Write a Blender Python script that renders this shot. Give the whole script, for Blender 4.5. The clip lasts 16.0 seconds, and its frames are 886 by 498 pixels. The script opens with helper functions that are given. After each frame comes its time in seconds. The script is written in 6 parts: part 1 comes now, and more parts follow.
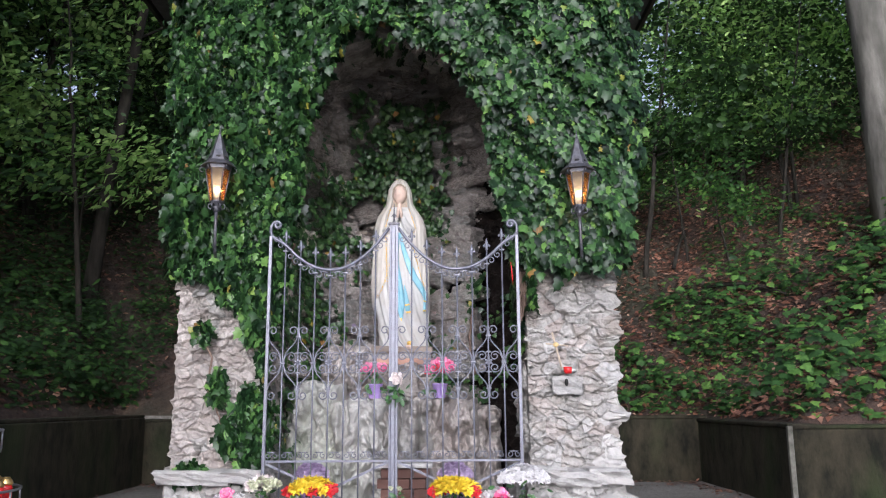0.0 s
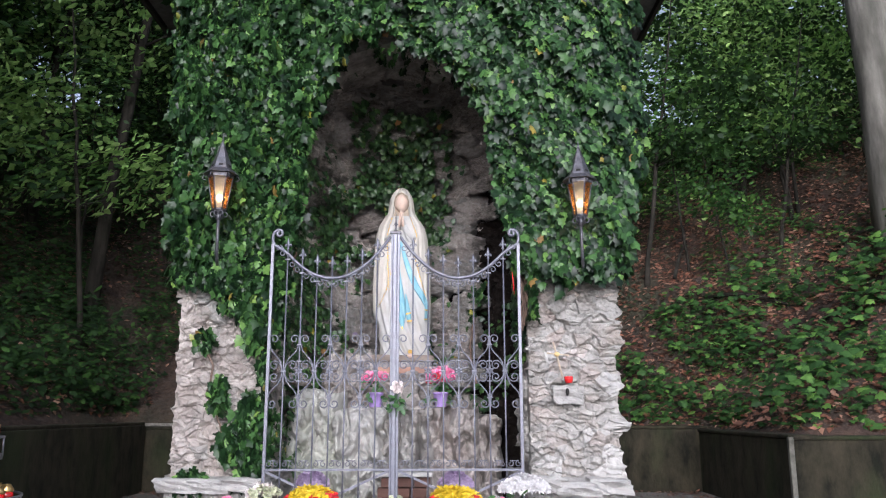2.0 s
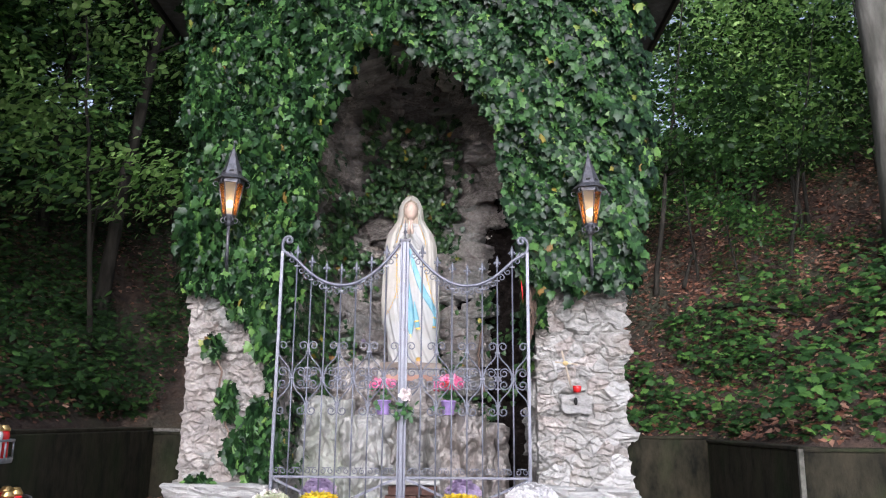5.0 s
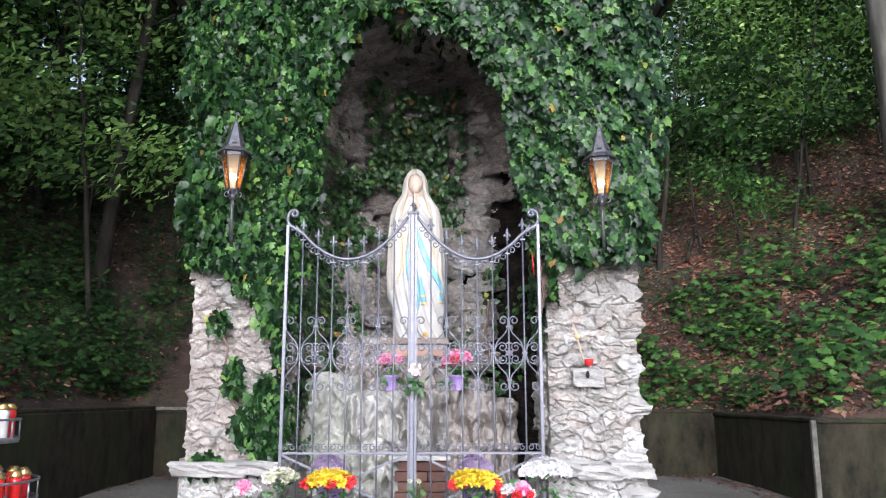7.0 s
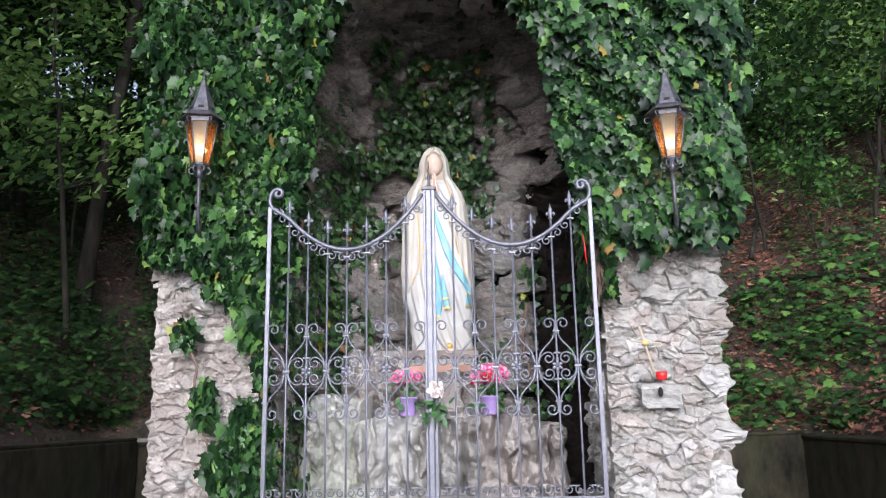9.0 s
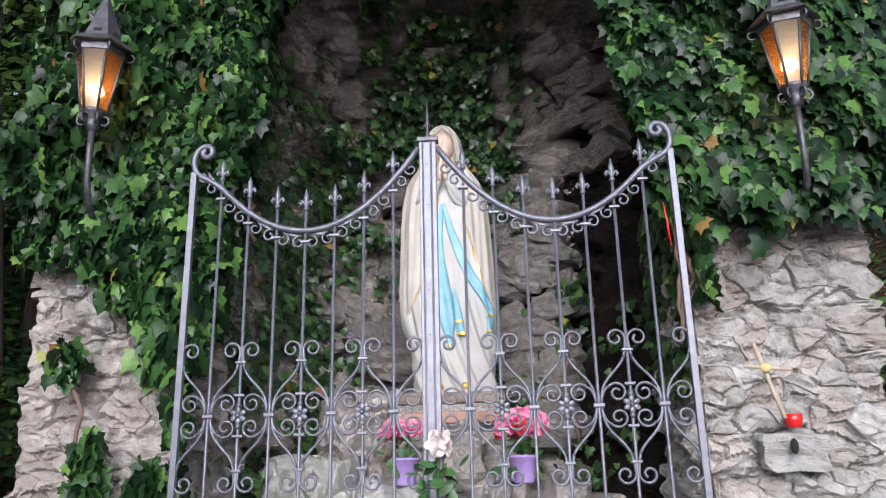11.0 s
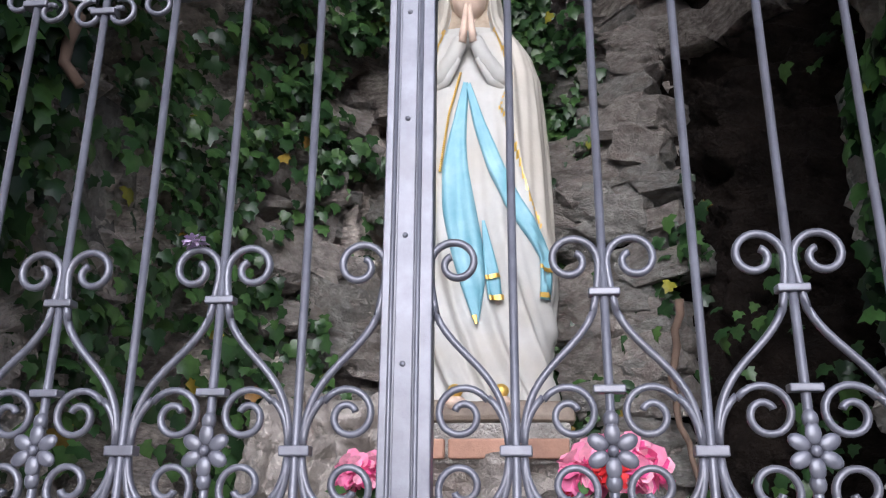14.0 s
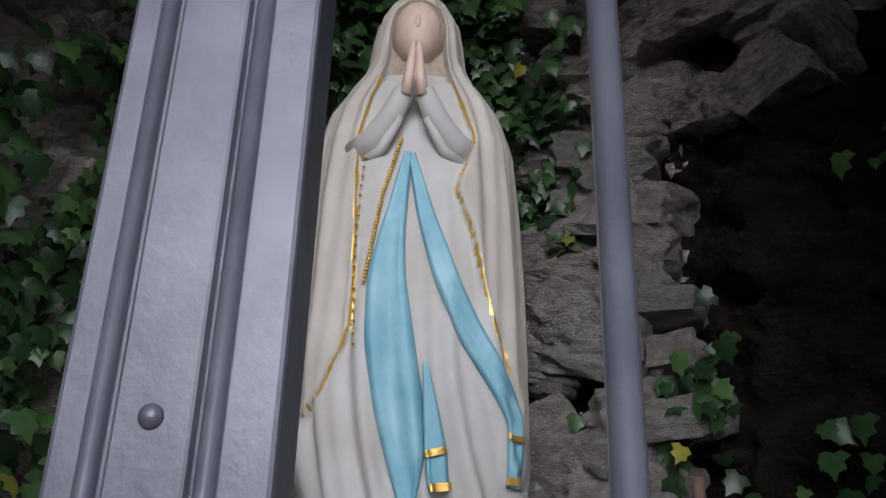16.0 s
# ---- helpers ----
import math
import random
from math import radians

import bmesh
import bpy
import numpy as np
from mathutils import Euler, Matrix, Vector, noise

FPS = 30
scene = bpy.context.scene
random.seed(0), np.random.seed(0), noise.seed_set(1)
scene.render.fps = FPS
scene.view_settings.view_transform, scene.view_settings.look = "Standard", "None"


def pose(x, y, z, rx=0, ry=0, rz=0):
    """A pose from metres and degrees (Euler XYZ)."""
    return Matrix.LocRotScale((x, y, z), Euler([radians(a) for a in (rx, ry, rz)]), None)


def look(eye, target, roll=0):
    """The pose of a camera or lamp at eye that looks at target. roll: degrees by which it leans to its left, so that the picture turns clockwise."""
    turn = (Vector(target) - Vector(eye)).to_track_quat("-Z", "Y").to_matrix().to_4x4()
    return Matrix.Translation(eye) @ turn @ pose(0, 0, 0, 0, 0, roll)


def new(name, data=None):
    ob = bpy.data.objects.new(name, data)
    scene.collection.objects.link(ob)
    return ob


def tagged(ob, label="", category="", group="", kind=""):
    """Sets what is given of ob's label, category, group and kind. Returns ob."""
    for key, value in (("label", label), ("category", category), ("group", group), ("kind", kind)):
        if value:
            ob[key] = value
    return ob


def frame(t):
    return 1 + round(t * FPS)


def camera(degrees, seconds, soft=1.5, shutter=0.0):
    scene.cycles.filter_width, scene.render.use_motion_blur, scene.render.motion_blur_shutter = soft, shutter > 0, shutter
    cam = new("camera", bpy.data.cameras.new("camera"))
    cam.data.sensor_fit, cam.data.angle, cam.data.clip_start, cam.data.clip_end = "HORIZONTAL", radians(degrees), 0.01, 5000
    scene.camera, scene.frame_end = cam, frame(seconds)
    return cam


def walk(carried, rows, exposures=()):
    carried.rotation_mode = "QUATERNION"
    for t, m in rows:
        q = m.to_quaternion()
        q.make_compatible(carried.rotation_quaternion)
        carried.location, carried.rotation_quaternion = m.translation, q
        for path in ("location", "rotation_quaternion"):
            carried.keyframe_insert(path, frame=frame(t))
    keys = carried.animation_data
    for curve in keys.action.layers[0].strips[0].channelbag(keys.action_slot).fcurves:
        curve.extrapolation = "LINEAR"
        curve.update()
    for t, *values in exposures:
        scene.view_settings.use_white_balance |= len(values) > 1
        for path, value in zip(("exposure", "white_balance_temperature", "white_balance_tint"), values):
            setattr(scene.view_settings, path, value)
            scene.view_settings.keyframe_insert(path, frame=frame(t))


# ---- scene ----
cam = camera(58.5, 16.0, 1.2)
PATH = [
    (0, (0.421, -6.481, 1.308), (0.418, -4.519, 1.693), -0.4),
    (0.5, (0.42, -6.481, 1.317), (0.425, -4.524, 1.728), -0.4),
    (1, (0.423, -6.491, 1.315), (0.423, -4.535, 1.732), -0.3),
    (1.5, (0.418, -6.492, 1.313), (0.415, -4.536, 1.728), -0.1),
    (2, (0.415, -6.494, 1.31), (0.41, -4.536, 1.716), -0.1),
    (2.5, (0.416, -6.495, 1.315), (0.412, -4.538, 1.727), -0.2),
    (3, (0.416, -6.497, 1.314), (0.406, -4.54, 1.728), -0.1),
    (3.5, (0.412, -6.496, 1.309), (0.403, -4.54, 1.725), 0.0),
    (4, (0.414, -6.501, 1.312), (0.4, -4.545, 1.731), 0.2),
    (6.3, (0.346, -6.469, 1.302), (0.303, -4.516, 1.733), 0.3),
    (6.5, (0.317, -6.449, 1.308), (0.271, -4.493, 1.725), 0.0),
    (7, (0.274, -6.369, 1.291), (0.266, -4.404, 1.662), -0.1),
    (7.5, (0.317, -6.108, 1.306), (0.278, -4.15, 1.71), 0.3),
    (8, (0.355, -5.772, 1.318), (0.246, -3.815, 1.712), 1.3),
    (8.5, (0.319, -5.331, 1.331), (0.242, -3.379, 1.758), -1.1),
    (9, (0.291, -4.909, 1.348), (0.21, -2.954, 1.765), -1.1),
    (9.5, (0.31, -4.429, 1.396), (0.166, -2.482, 1.83), -0.9),
    (9.7, (0.311, -4.262, 1.385), (0.177, -2.312, 1.811), -0.7),
    (11.8, (0.250, -2.542, 1.362), (0.113, -0.652, 2.002), -1.5),
    (12, (0.246, -2.413, 1.377), (0.110, -0.501, 1.951), -0.5),
    (12.5, (0.281, -2.071, 1.442), (0.069, -0.160, 1.995), -0.8),
    (13, (0.309, -1.792, 1.537), (0.006, 0.11, 2.083), 1.8),
    (13.5, (0.253, -1.426, 1.576), (0.016, 0.464, 2.187), 0.2),
    (14, (0.179, -1.081, 1.589), (-0.046, 0.815, 2.183), 0.4),
    (14.5, (0.149, -0.761, 1.74), (-0.14, 1.142, 2.282), 0.9),
    (15, (0.124, -0.547, 1.885), (-0.083, 1.328, 2.55), 0.7),
    (15.2, (0.103, -0.453, 1.93), (-0.069, 1.41, 2.637), 1.3),
    (15.5, (0.082, -0.351, 2.017), (-0.024, 1.542, 2.654), -1.5),
    (16, (0.095, -0.268, 2.089), (0.043, 1.596, 2.812), 1.5),
]
walk(cam, [(t, look(e, g, r)) for t, e, g, r in PATH],
     [(0, 0.70, 5680, 16), (4, 0.70, 5680, 16), (7, 1.06, 5650, 14), (8.2, 1.0, 5650, 14), (9.7, 0.82, 5700, 15), (12, 0.62, 5780, 15), (14, 0.56, 5720, 14), (15, 0.16, 5680, 14), (16, -0.30, 5650, 14)])

# ---- light: overcast daylight from the open side in front of the shrine ----
world = bpy.data.worlds.new("overcast_sky")
scene.world = world
world.use_nodes = True
wn, wl = world.node_tree.nodes, world.node_tree.links
sky = wn.new("ShaderNodeTexSky")
sky.sky_type = "NISHITA"
sky.sun_disc = False
sky.sun_elevation, sky.sun_rotation = radians(21), radians(180)
sky.air_density, sky.dust_density, sky.ozone_density = 1.0, 4.0, 1.0
cloud = wn.new("ShaderNodeHueSaturation")
cloud.inputs["Saturation"].default_value = 0.45
wl.new(sky.outputs["Color"], cloud.inputs["Color"])
wl.new(cloud.outputs["Color"], wn["Background"].inputs["Color"])
wn["Background"].inputs["Strength"].default_value = 0.13
sun_data = bpy.data.lights.new("sun", "SUN")
sun_data.energy, sun_data.angle, sun_data.color = 1.9, radians(50), (1.0, 0.97, 0.93)
sun = new("sun", sun_data)
sun.matrix_world = look((0.0, -10, 3.8), (0, 0, 0))


# ---- materials ----
def mat(name, a, b, scale=8.0, rough=0.7, metal=0.0, bump=0.3, fine=60.0, stretch=(1, 1, 1), spec=0.5,
        stain=None, stain_scale=2.0, stain_amount=0.5, vary=0.0, depth=0.02, island=False, through_light=0.0, detail=8.0):
    """Principled surface: two colours mixed by noise, an optional stain at a larger scale, fine bump."""
    m = bpy.data.materials.new(name)
    m.use_nodes = True
    n, l = m.node_tree.nodes, m.node_tree.links
    p = n["Principled BSDF"]
    out = n["Material Output"]
    tc = n.new("ShaderNodeTexCoord")
    mp = n.new("ShaderNodeMapping")
    mp.inputs["Scale"].default_value = stretch
    info = n.new("ShaderNodeObjectInfo")
    l.new(tc.outputs["Object"], mp.inputs["Vector"])
    add = n.new("ShaderNodeVectorMath")
    add.operation = "ADD"
    mul = n.new("ShaderNodeMath")
    mul.operation = "MULTIPLY"
    mul.inputs[1].default_value = 37.0
    l.new(info.outputs["Random"], mul.inputs[0])
    l.new(mp.outputs["Vector"], add.inputs[0])
    l.new(mul.outputs[0], add.inputs[1])
    t1 = n.new("ShaderNodeTexNoise")
    t1.inputs["Scale"].default_value, t1.inputs["Detail"].default_value, t1.inputs["Roughness"].default_value = scale, detail, 0.65
    l.new(add.outputs[0], t1.inputs["Vector"])
    ramp = n.new("ShaderNodeValToRGB")
    ramp.color_ramp.elements[0].position, ramp.color_ramp.elements[1].position = 0.35, 0.65
    ramp.color_ramp.elements[0].color, ramp.color_ramp.elements[1].color = (*a, 1), (*b, 1)
    l.new(t1.outputs["Fac"], ramp.inputs["Fac"])
    col = ramp.outputs["Color"]
    if stain:
        t2 = n.new("ShaderNodeTexNoise")
        t2.inputs["Scale"].default_value, t2.inputs["Detail"].default_value = stain_scale, 5.0
        l.new(add.outputs[0], t2.inputs["Vector"])
        r2 = n.new("ShaderNodeValToRGB")
        r2.color_ramp.elements[0].position, r2.color_ramp.elements[1].position = 0.48, 0.68
        r2.color_ramp.elements[1].color = (stain_amount,) * 3 + (1,)
        l.new(t2.outputs["Fac"], r2.inputs["Fac"])
        mx = n.new("ShaderNodeMix")
        mx.data_type = "RGBA"
        l.new(r2.outputs["Color"], mx.inputs["Factor"])
        l.new(col, mx.inputs["A"])
        mx.inputs["B"].default_value = (*stain, 1)
        col = mx.outputs["Result"]
    if vary:
        hsv = n.new("ShaderNodeHueSaturation")
        rng = n.new("ShaderNodeMapRange")
        rng.inputs["To Min"].default_value, rng.inputs["To Max"].default_value = 1 - vary, 1 + vary
        if island:
            geo = n.new("ShaderNodeNewGeometry")
            l.new(geo.outputs["Random Per Island"], rng.inputs["Value"])
        else:
            l.new(info.outputs["Random"], rng.inputs["Value"])
        l.new(rng.outputs["Result"], hsv.inputs["Value"])
        l.new(col, hsv.inputs["Color"])
        col = hsv.outputs["Color"]
    l.new(col, p.inputs["Base Color"])
    p.inputs["Roughness"].default_value, p.inputs["Metallic"].default_value = rough, metal
    p.inputs["Specular IOR Level"].default_value = spec
    if bump:
        t3 = n.new("ShaderNodeTexNoise")
        t3.inputs["Scale"].default_value, t3.inputs["Detail"].default_value, t3.inputs["Roughness"].default_value = fine, 6.0, 0.6
        l.new(add.outputs[0], t3.inputs["Vector"])
        bp = n.new("ShaderNodeBump")
        bp.inputs["Strength"].default_value, bp.inputs["Distance"].default_value = bump, depth
        l.new(t3.outputs["Fac"], bp.inputs["Height"])
        l.new(bp.outputs["Normal"], p.inputs["Normal"])
    if through_light:
        tr = n.new("ShaderNodeBsdfTranslucent")
        l.new(col, tr.inputs["Color"])
        ms = n.new("ShaderNodeMixShader")
        ms.inputs["Fac"].default_value = through_light
        l.new(p.outputs["BSDF"], ms.inputs[1])
        l.new(tr.outputs["BSDF"], ms.inputs[2])
        l.new(ms.outputs["Shader"], out.inputs["Surface"])
    return m


def leaf_mat(name, colours, rough=0.4, through_light=0.25, spec=0.5):
    """Leaves coloured one by one: a ramp of (position, colour) driven by a random number per leaf."""
    m = bpy.data.materials.new(name)
    m.use_nodes = True
    n, l = m.node_tree.nodes, m.node_tree.links
    p, out = n["Principled BSDF"], n["Material Output"]
    geo = n.new("ShaderNodeNewGeometry")
    ramp = n.new("ShaderNodeValToRGB")
    e = ramp.color_ramp.elements
    e[0].position, e[0].color = colours[0][0], (*colours[0][1], 1)
    e[1].position, e[1].color = colours[-1][0], (*colours[-1][1], 1)
    for pos, c in colours[1:-1]:
        k = e.new(pos)
        k.color = (*c, 1)
    l.new(geo.outputs["Random Per Island"], ramp.inputs["Fac"])
    tc = n.new("ShaderNodeTexCoord")
    t1 = n.new("ShaderNodeTexNoise")
    t1.inputs["Scale"].default_value, t1.inputs["Detail"].default_value = 45.0, 4.0
    l.new(tc.outputs["Object"], t1.inputs["Vector"])
    hsv = n.new("ShaderNodeHueSaturation")
    rng = n.new("ShaderNodeMapRange")
    rng.inputs["To Min"].default_value, rng.inputs["To Max"].default_value = 0.55, 1.45
    l.new(t1.outputs["Fac"], rng.inputs["Value"])
    l.new(rng.outputs["Result"], hsv.inputs["Value"])
    l.new(ramp.outputs["Color"], hsv.inputs["Color"])
    l.new(hsv.outputs["Color"], p.inputs["Base Color"])
    p.inputs["Roughness"].default_value = rough
    p.inputs["Specular IOR Level"].default_value = spec
    bp = n.new("ShaderNodeBump")
    bp.inputs["Strength"].default_value, bp.inputs["Distance"].default_value = 0.4, 0.004
    l.new(t1.outputs["Fac"], bp.inputs["Height"])
    l.new(bp.outputs["Normal"], p.inputs["Normal"])
    tr = n.new("ShaderNodeBsdfTranslucent")
    l.new(hsv.outputs["Color"], tr.inputs["Color"])
    ms = n.new("ShaderNodeMixShader")
    ms.inputs["Fac"].default_value = through_light
    l.new(p.outputs["BSDF"], ms.inputs[1])
    l.new(tr.outputs["BSDF"], ms.inputs[2])
    l.new(ms.outputs["Shader"], out.inputs["Surface"])
    return m


def glass_mat(name, colour, rough, frost):
    m = bpy.data.materials.new(name)
    m.use_nodes = True
    n, l = m.node_tree.nodes, m.node_tree.links
    p = n["Principled BSDF"]
    p.inputs["Base Color"].default_value = (*colour, 1)
    p.inputs["Roughness"].default_value = rough
    p.inputs["Transmission Weight"].default_value = 1.0
    p.inputs["IOR"].default_value = 1.2
    tr = n.new("ShaderNodeBsdfTranslucent")
    tr.inputs["Color"].default_value = (*colour, 1)
    tc, t1, bp = n.new("ShaderNodeTexCoord"), n.new("ShaderNodeTexNoise"), n.new("ShaderNodeBump")
    t1.inputs["Scale"].default_value = 60.0
    bp.inputs["Strength"].default_value, bp.inputs["Distance"].default_value = 0.6, 0.004
    l.new(tc.outputs["Object"], t1.inputs["Vector"])
    l.new(t1.outputs["Fac"], bp.inputs["Height"])
    l.new(bp.outputs["Normal"], p.inputs["Normal"])
    ms = n.new("ShaderNodeMixShader")
    ms.inputs["Fac"].default_value = frost
    l.new(p.outputs["BSDF"], ms.inputs[1])
    l.new(tr.outputs["BSDF"], ms.inputs[2])
    l.new(ms.outputs["Shader"], n["Material Output"].inputs["Surface"])
    return m


def glow_mat(name, colour, strength):
    m = bpy.data.materials.new(name)
    m.use_nodes = True
    n, l = m.node_tree.nodes, m.node_tree.links
    e = n.new("ShaderNodeEmission")
    e.inputs["Color"].default_value, e.inputs["Strength"].default_value = (*colour, 1), strength
    l.new(e.outputs["Emission"], n["Material Output"].inputs["Surface"])
    return m


def tone(name, c, rough=0.6, vary=0.12, bump=0.15, fine=90.0, **kw):
    return mat(name, tuple(v * 0.85 for v in c), tuple(min(1, v * 1.12) for v in c), 14.0, rough, bump=bump, fine=fine, vary=vary, **kw)


STONE = mat("pale_limestone", (0.235, 0.226, 0.209), (0.415, 0.397, 0.373), 7, 0.9, bump=1.0, fine=26,
            stain=(0.27, 0.225, 0.19), stain_scale=3, stain_amount=0.6, vary=0.08, depth=0.035)
STONE_WARM = mat("warm_limestone", (0.28, 0.25, 0.23), (0.47, 0.428, 0.395), 7, 0.9, bump=1.0, fine=26,
                 stain=(0.22, 0.175, 0.15), stain_scale=3, stain_amount=0.6, vary=0.09, depth=0.035)
WHITE_STONE = mat("whitewashed_stone", (0.29, 0.282, 0.268), (0.45, 0.44, 0.42), 5, 0.8, bump=0.7, fine=18,
                  stain=(0.34, 0.32, 0.30), stain_scale=2.5, stain_amount=0.7, vary=0.12, depth=0.03)
# limestone with dark patches spread over it by noise
NICHE_STONE = mat("dark_mottled_limestone", (0.22, 0.188, 0.168), (0.64, 0.57, 0.515), 8, 0.9, bump=1.0, fine=22, stretch=(1, 1, 1.8),
                  stain=(0.08, 0.062, 0.055), stain_scale=3.2, stain_amount=0.55, vary=0.25, depth=0.05)
# near-black that stands in for the deep shade of the niche's east side
HOLLOW_SHADE = mat("hollow_shade_black", (0.008, 0.006, 0.005), (0.022, 0.016, 0.013), 6, 0.95, spec=0.15, bump=1.0, fine=20, depth=0.05)
MORTAR = mat("grey_mortar", (0.24, 0.225, 0.21), (0.42, 0.395, 0.37), 7, 0.95, bump=1.0, fine=30, depth=0.04,
             stain=(0.07, 0.06, 0.055), stain_scale=3, stain_amount=0.7)
ALGAE_STONE = mat("rock_with_green_algae", (0.34, 0.33, 0.305), (0.56, 0.55, 0.52), 5, 0.85, bump=0.9, fine=18, depth=0.04,
                  stain=(0.29, 0.34, 0.20), stain_scale=1.7, stain_amount=0.45, stretch=(1, 1, 0.6))
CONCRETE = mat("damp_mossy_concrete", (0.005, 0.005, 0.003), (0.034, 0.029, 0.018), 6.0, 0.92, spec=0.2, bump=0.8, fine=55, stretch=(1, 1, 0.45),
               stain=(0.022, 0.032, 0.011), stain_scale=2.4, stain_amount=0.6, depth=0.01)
COPING = mat("weathered_concrete_edge", (0.045, 0.043, 0.033), (0.13, 0.125, 0.105), 9, 0.9, bump=0.6, fine=50)
EARTH = mat("forest_floor_earth", (0.018, 0.011, 0.008), (0.058, 0.033, 0.022), 5, 0.95, bump=1.0, fine=14, depth=0.08,
            stain=(0.02, 0.03, 0.012), stain_scale=0.5, stain_amount=0.7)
GRAVEL = mat("damp_gravel", (0.08, 0.075, 0.065), (0.20, 0.19, 0.17), 40, 0.9, bump=1.0, fine=90,
             stain=(0.05, 0.05, 0.035), stain_scale=0.8, stain_amount=0.6)
IRON = mat("grey_painted_iron", (0.100, 0.102, 0.130), (0.146, 0.149, 0.182), 25, 0.33, metal=0.2, bump=0.3, fine=110, depth=0.0012,
           stain=(0.10, 0.097, 0.115), stain_scale=9, stain_amount=0.5)
IRON_DARK = mat("weathered_dark_iron", (0.05, 0.05, 0.058), (0.125, 0.125, 0.145), 30, 0.45, metal=0.5, bump=0.4, fine=120, depth=0.003,
                stain=(0.06, 0.045, 0.035), stain_scale=12, stain_amount=0.5)
ROBE = mat("painted_white_plaster", (0.38, 0.375, 0.36), (0.475, 0.47, 0.455), 4, 0.68, bump=0.2, fine=70, depth=0.004,
           stain=(0.40, 0.36, 0.30), stain_scale=5, stain_amount=0.55)
VEIL = mat("painted_cream_plaster", (0.39, 0.365, 0.32), (0.49, 0.46, 0.415), 4, 0.68, bump=0.2, fine=70, depth=0.004,
           stain=(0.40, 0.36, 0.30), stain_scale=6, stain_amount=0.6)
SASH = mat("painted_sky_blue_plaster", (0.13, 0.32, 0.40), (0.21, 0.41, 0.49), 6, 0.5, bump=0.15, fine=60, depth=0.004,
           stain=(0.33, 0.52, 0.58), stain_scale=6, stain_amount=0.4)
GILT = mat("worn_gilding", (0.55, 0.34, 0.06), (0.75, 0.50, 0.14), 30, 0.35, metal=0.6, bump=0.3, fine=90, depth=0.003)
HAIR = mat("painted_brown_hair", (0.25, 0.19, 0.13), (0.40, 0.33, 0.25), 12, 0.65, bump=0.4, fine=60, depth=0.006)
FLESH = tone("painted_flesh_plaster", (0.62, 0.47, 0.385), 0.6, 0.0)
ROCKBASE = mat("painted_brown_plaster", (0.12, 0.09, 0.07), (0.24, 0.19, 0.15), 8, 0.6, bump=0.4, fine=50, depth=0.008)
TERRACOTTA = tone("terracotta", (0.34, 0.19, 0.135), 0.8, 0.15)
BRICKRED = tone("old_red_brick", (0.11, 0.055, 0.042), 0.9, 0.2)
BARK = mat("grey_beech_bark", (0.075, 0.07, 0.058), (0.19, 0.18, 0.155), 5, 0.85, bump=0.7, fine=18, stretch=(1, 1, 0.25),
           stain=(0.035, 0.035, 0.025), stain_scale=2.2, stain_amount=0.95, depth=0.02)
BARK_DARK = mat("dark_damp_bark", (0.010, 0.009, 0.007), (0.034, 0.030, 0.024), 8, 0.95, spec=0.15, bump=0.8, fine=25, stretch=(1, 1, 0.3), depth=0.02)
STEM = tone("dry_ivy_stem", (0.15, 0.10, 0.075), 0.9, 0.2)
TIMBER = tone("pale_bare_wood", (0.46, 0.38, 0.29), 0.7, 0.1)
STRAW = tone("straw", (0.55, 0.40, 0.18), 0.8, 0.1)
IVY = leaf_mat("ivy_leaves", [(0.0, (0.004, 0.012, 0.005)), (0.35, (0.011, 0.032, 0.010)), (0.66, (0.022, 0.056, 0.016)),
               (0.90, (0.056, 0.128, 0.034)), (0.991, (0.12, 0.22, 0.05)), (0.998, (0.28, 0.22, 0.03)), (1.0, (0.18, 0.10, 0.04))], 0.36, 0.12, 0.27)
# copy of the ivy colour, brightened to offset the shade inside the niche
IVY_LIFTED = leaf_mat("lifted_green_ivy_leaves", [(0.0, (0.013, 0.036, 0.012)), (0.5, (0.034, 0.082, 0.026)), (0.9, (0.068, 0.14, 0.038)),
                     (0.985, (0.06, 0.12, 0.03)), (0.992, (0.40, 0.33, 0.03)), (1.0, (0.22, 0.10, 0.04))], 0.36, 0.12, 0.5)
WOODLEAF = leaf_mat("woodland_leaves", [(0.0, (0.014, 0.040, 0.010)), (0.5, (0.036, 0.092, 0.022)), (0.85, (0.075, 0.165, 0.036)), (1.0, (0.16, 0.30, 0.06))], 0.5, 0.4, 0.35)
# copies of the leaf colour with sunlight (east) and shade (west) mixed in
WOODLEAF_LIT = leaf_mat("lit_copy_woodland_leaves", [(0.0, (0.14, 0.27, 0.07)), (0.5, (0.28, 0.46, 0.13)), (1.0, (0.44, 0.62, 0.21))], 0.45, 0.55)
WOODLEAF_SHADE = leaf_mat("shade_copy_woodland_leaves", [(0.0, (0.007, 0.020, 0.005)), (0.6, (0.018, 0.046, 0.011)), (1.0, (0.050, 0.11, 0.022))], 0.6, 0.35, 0.25)
LITTER = leaf_mat("fallen_leaves", [(0.0, (0.03, 0.015, 0.010)), (0.45, (0.12, 0.048, 0.028)), (0.8, (0.22, 0.092, 0.055)), (1.0, (0.34, 0.21, 0.15))], 0.45, 0.1)
LEAFGREEN = leaf_mat("flower_foliage", [(0.0, (0.02, 0.07, 0.02)), (1.0, (0.09, 0.20, 0.06))], 0.45, 0.2)
YELLOW = leaf_mat("yellow_petals", [(0, (0.72, 0.50, 0.01)), (1, (0.85, 0.68, 0.05))], 0.6, 0.25)
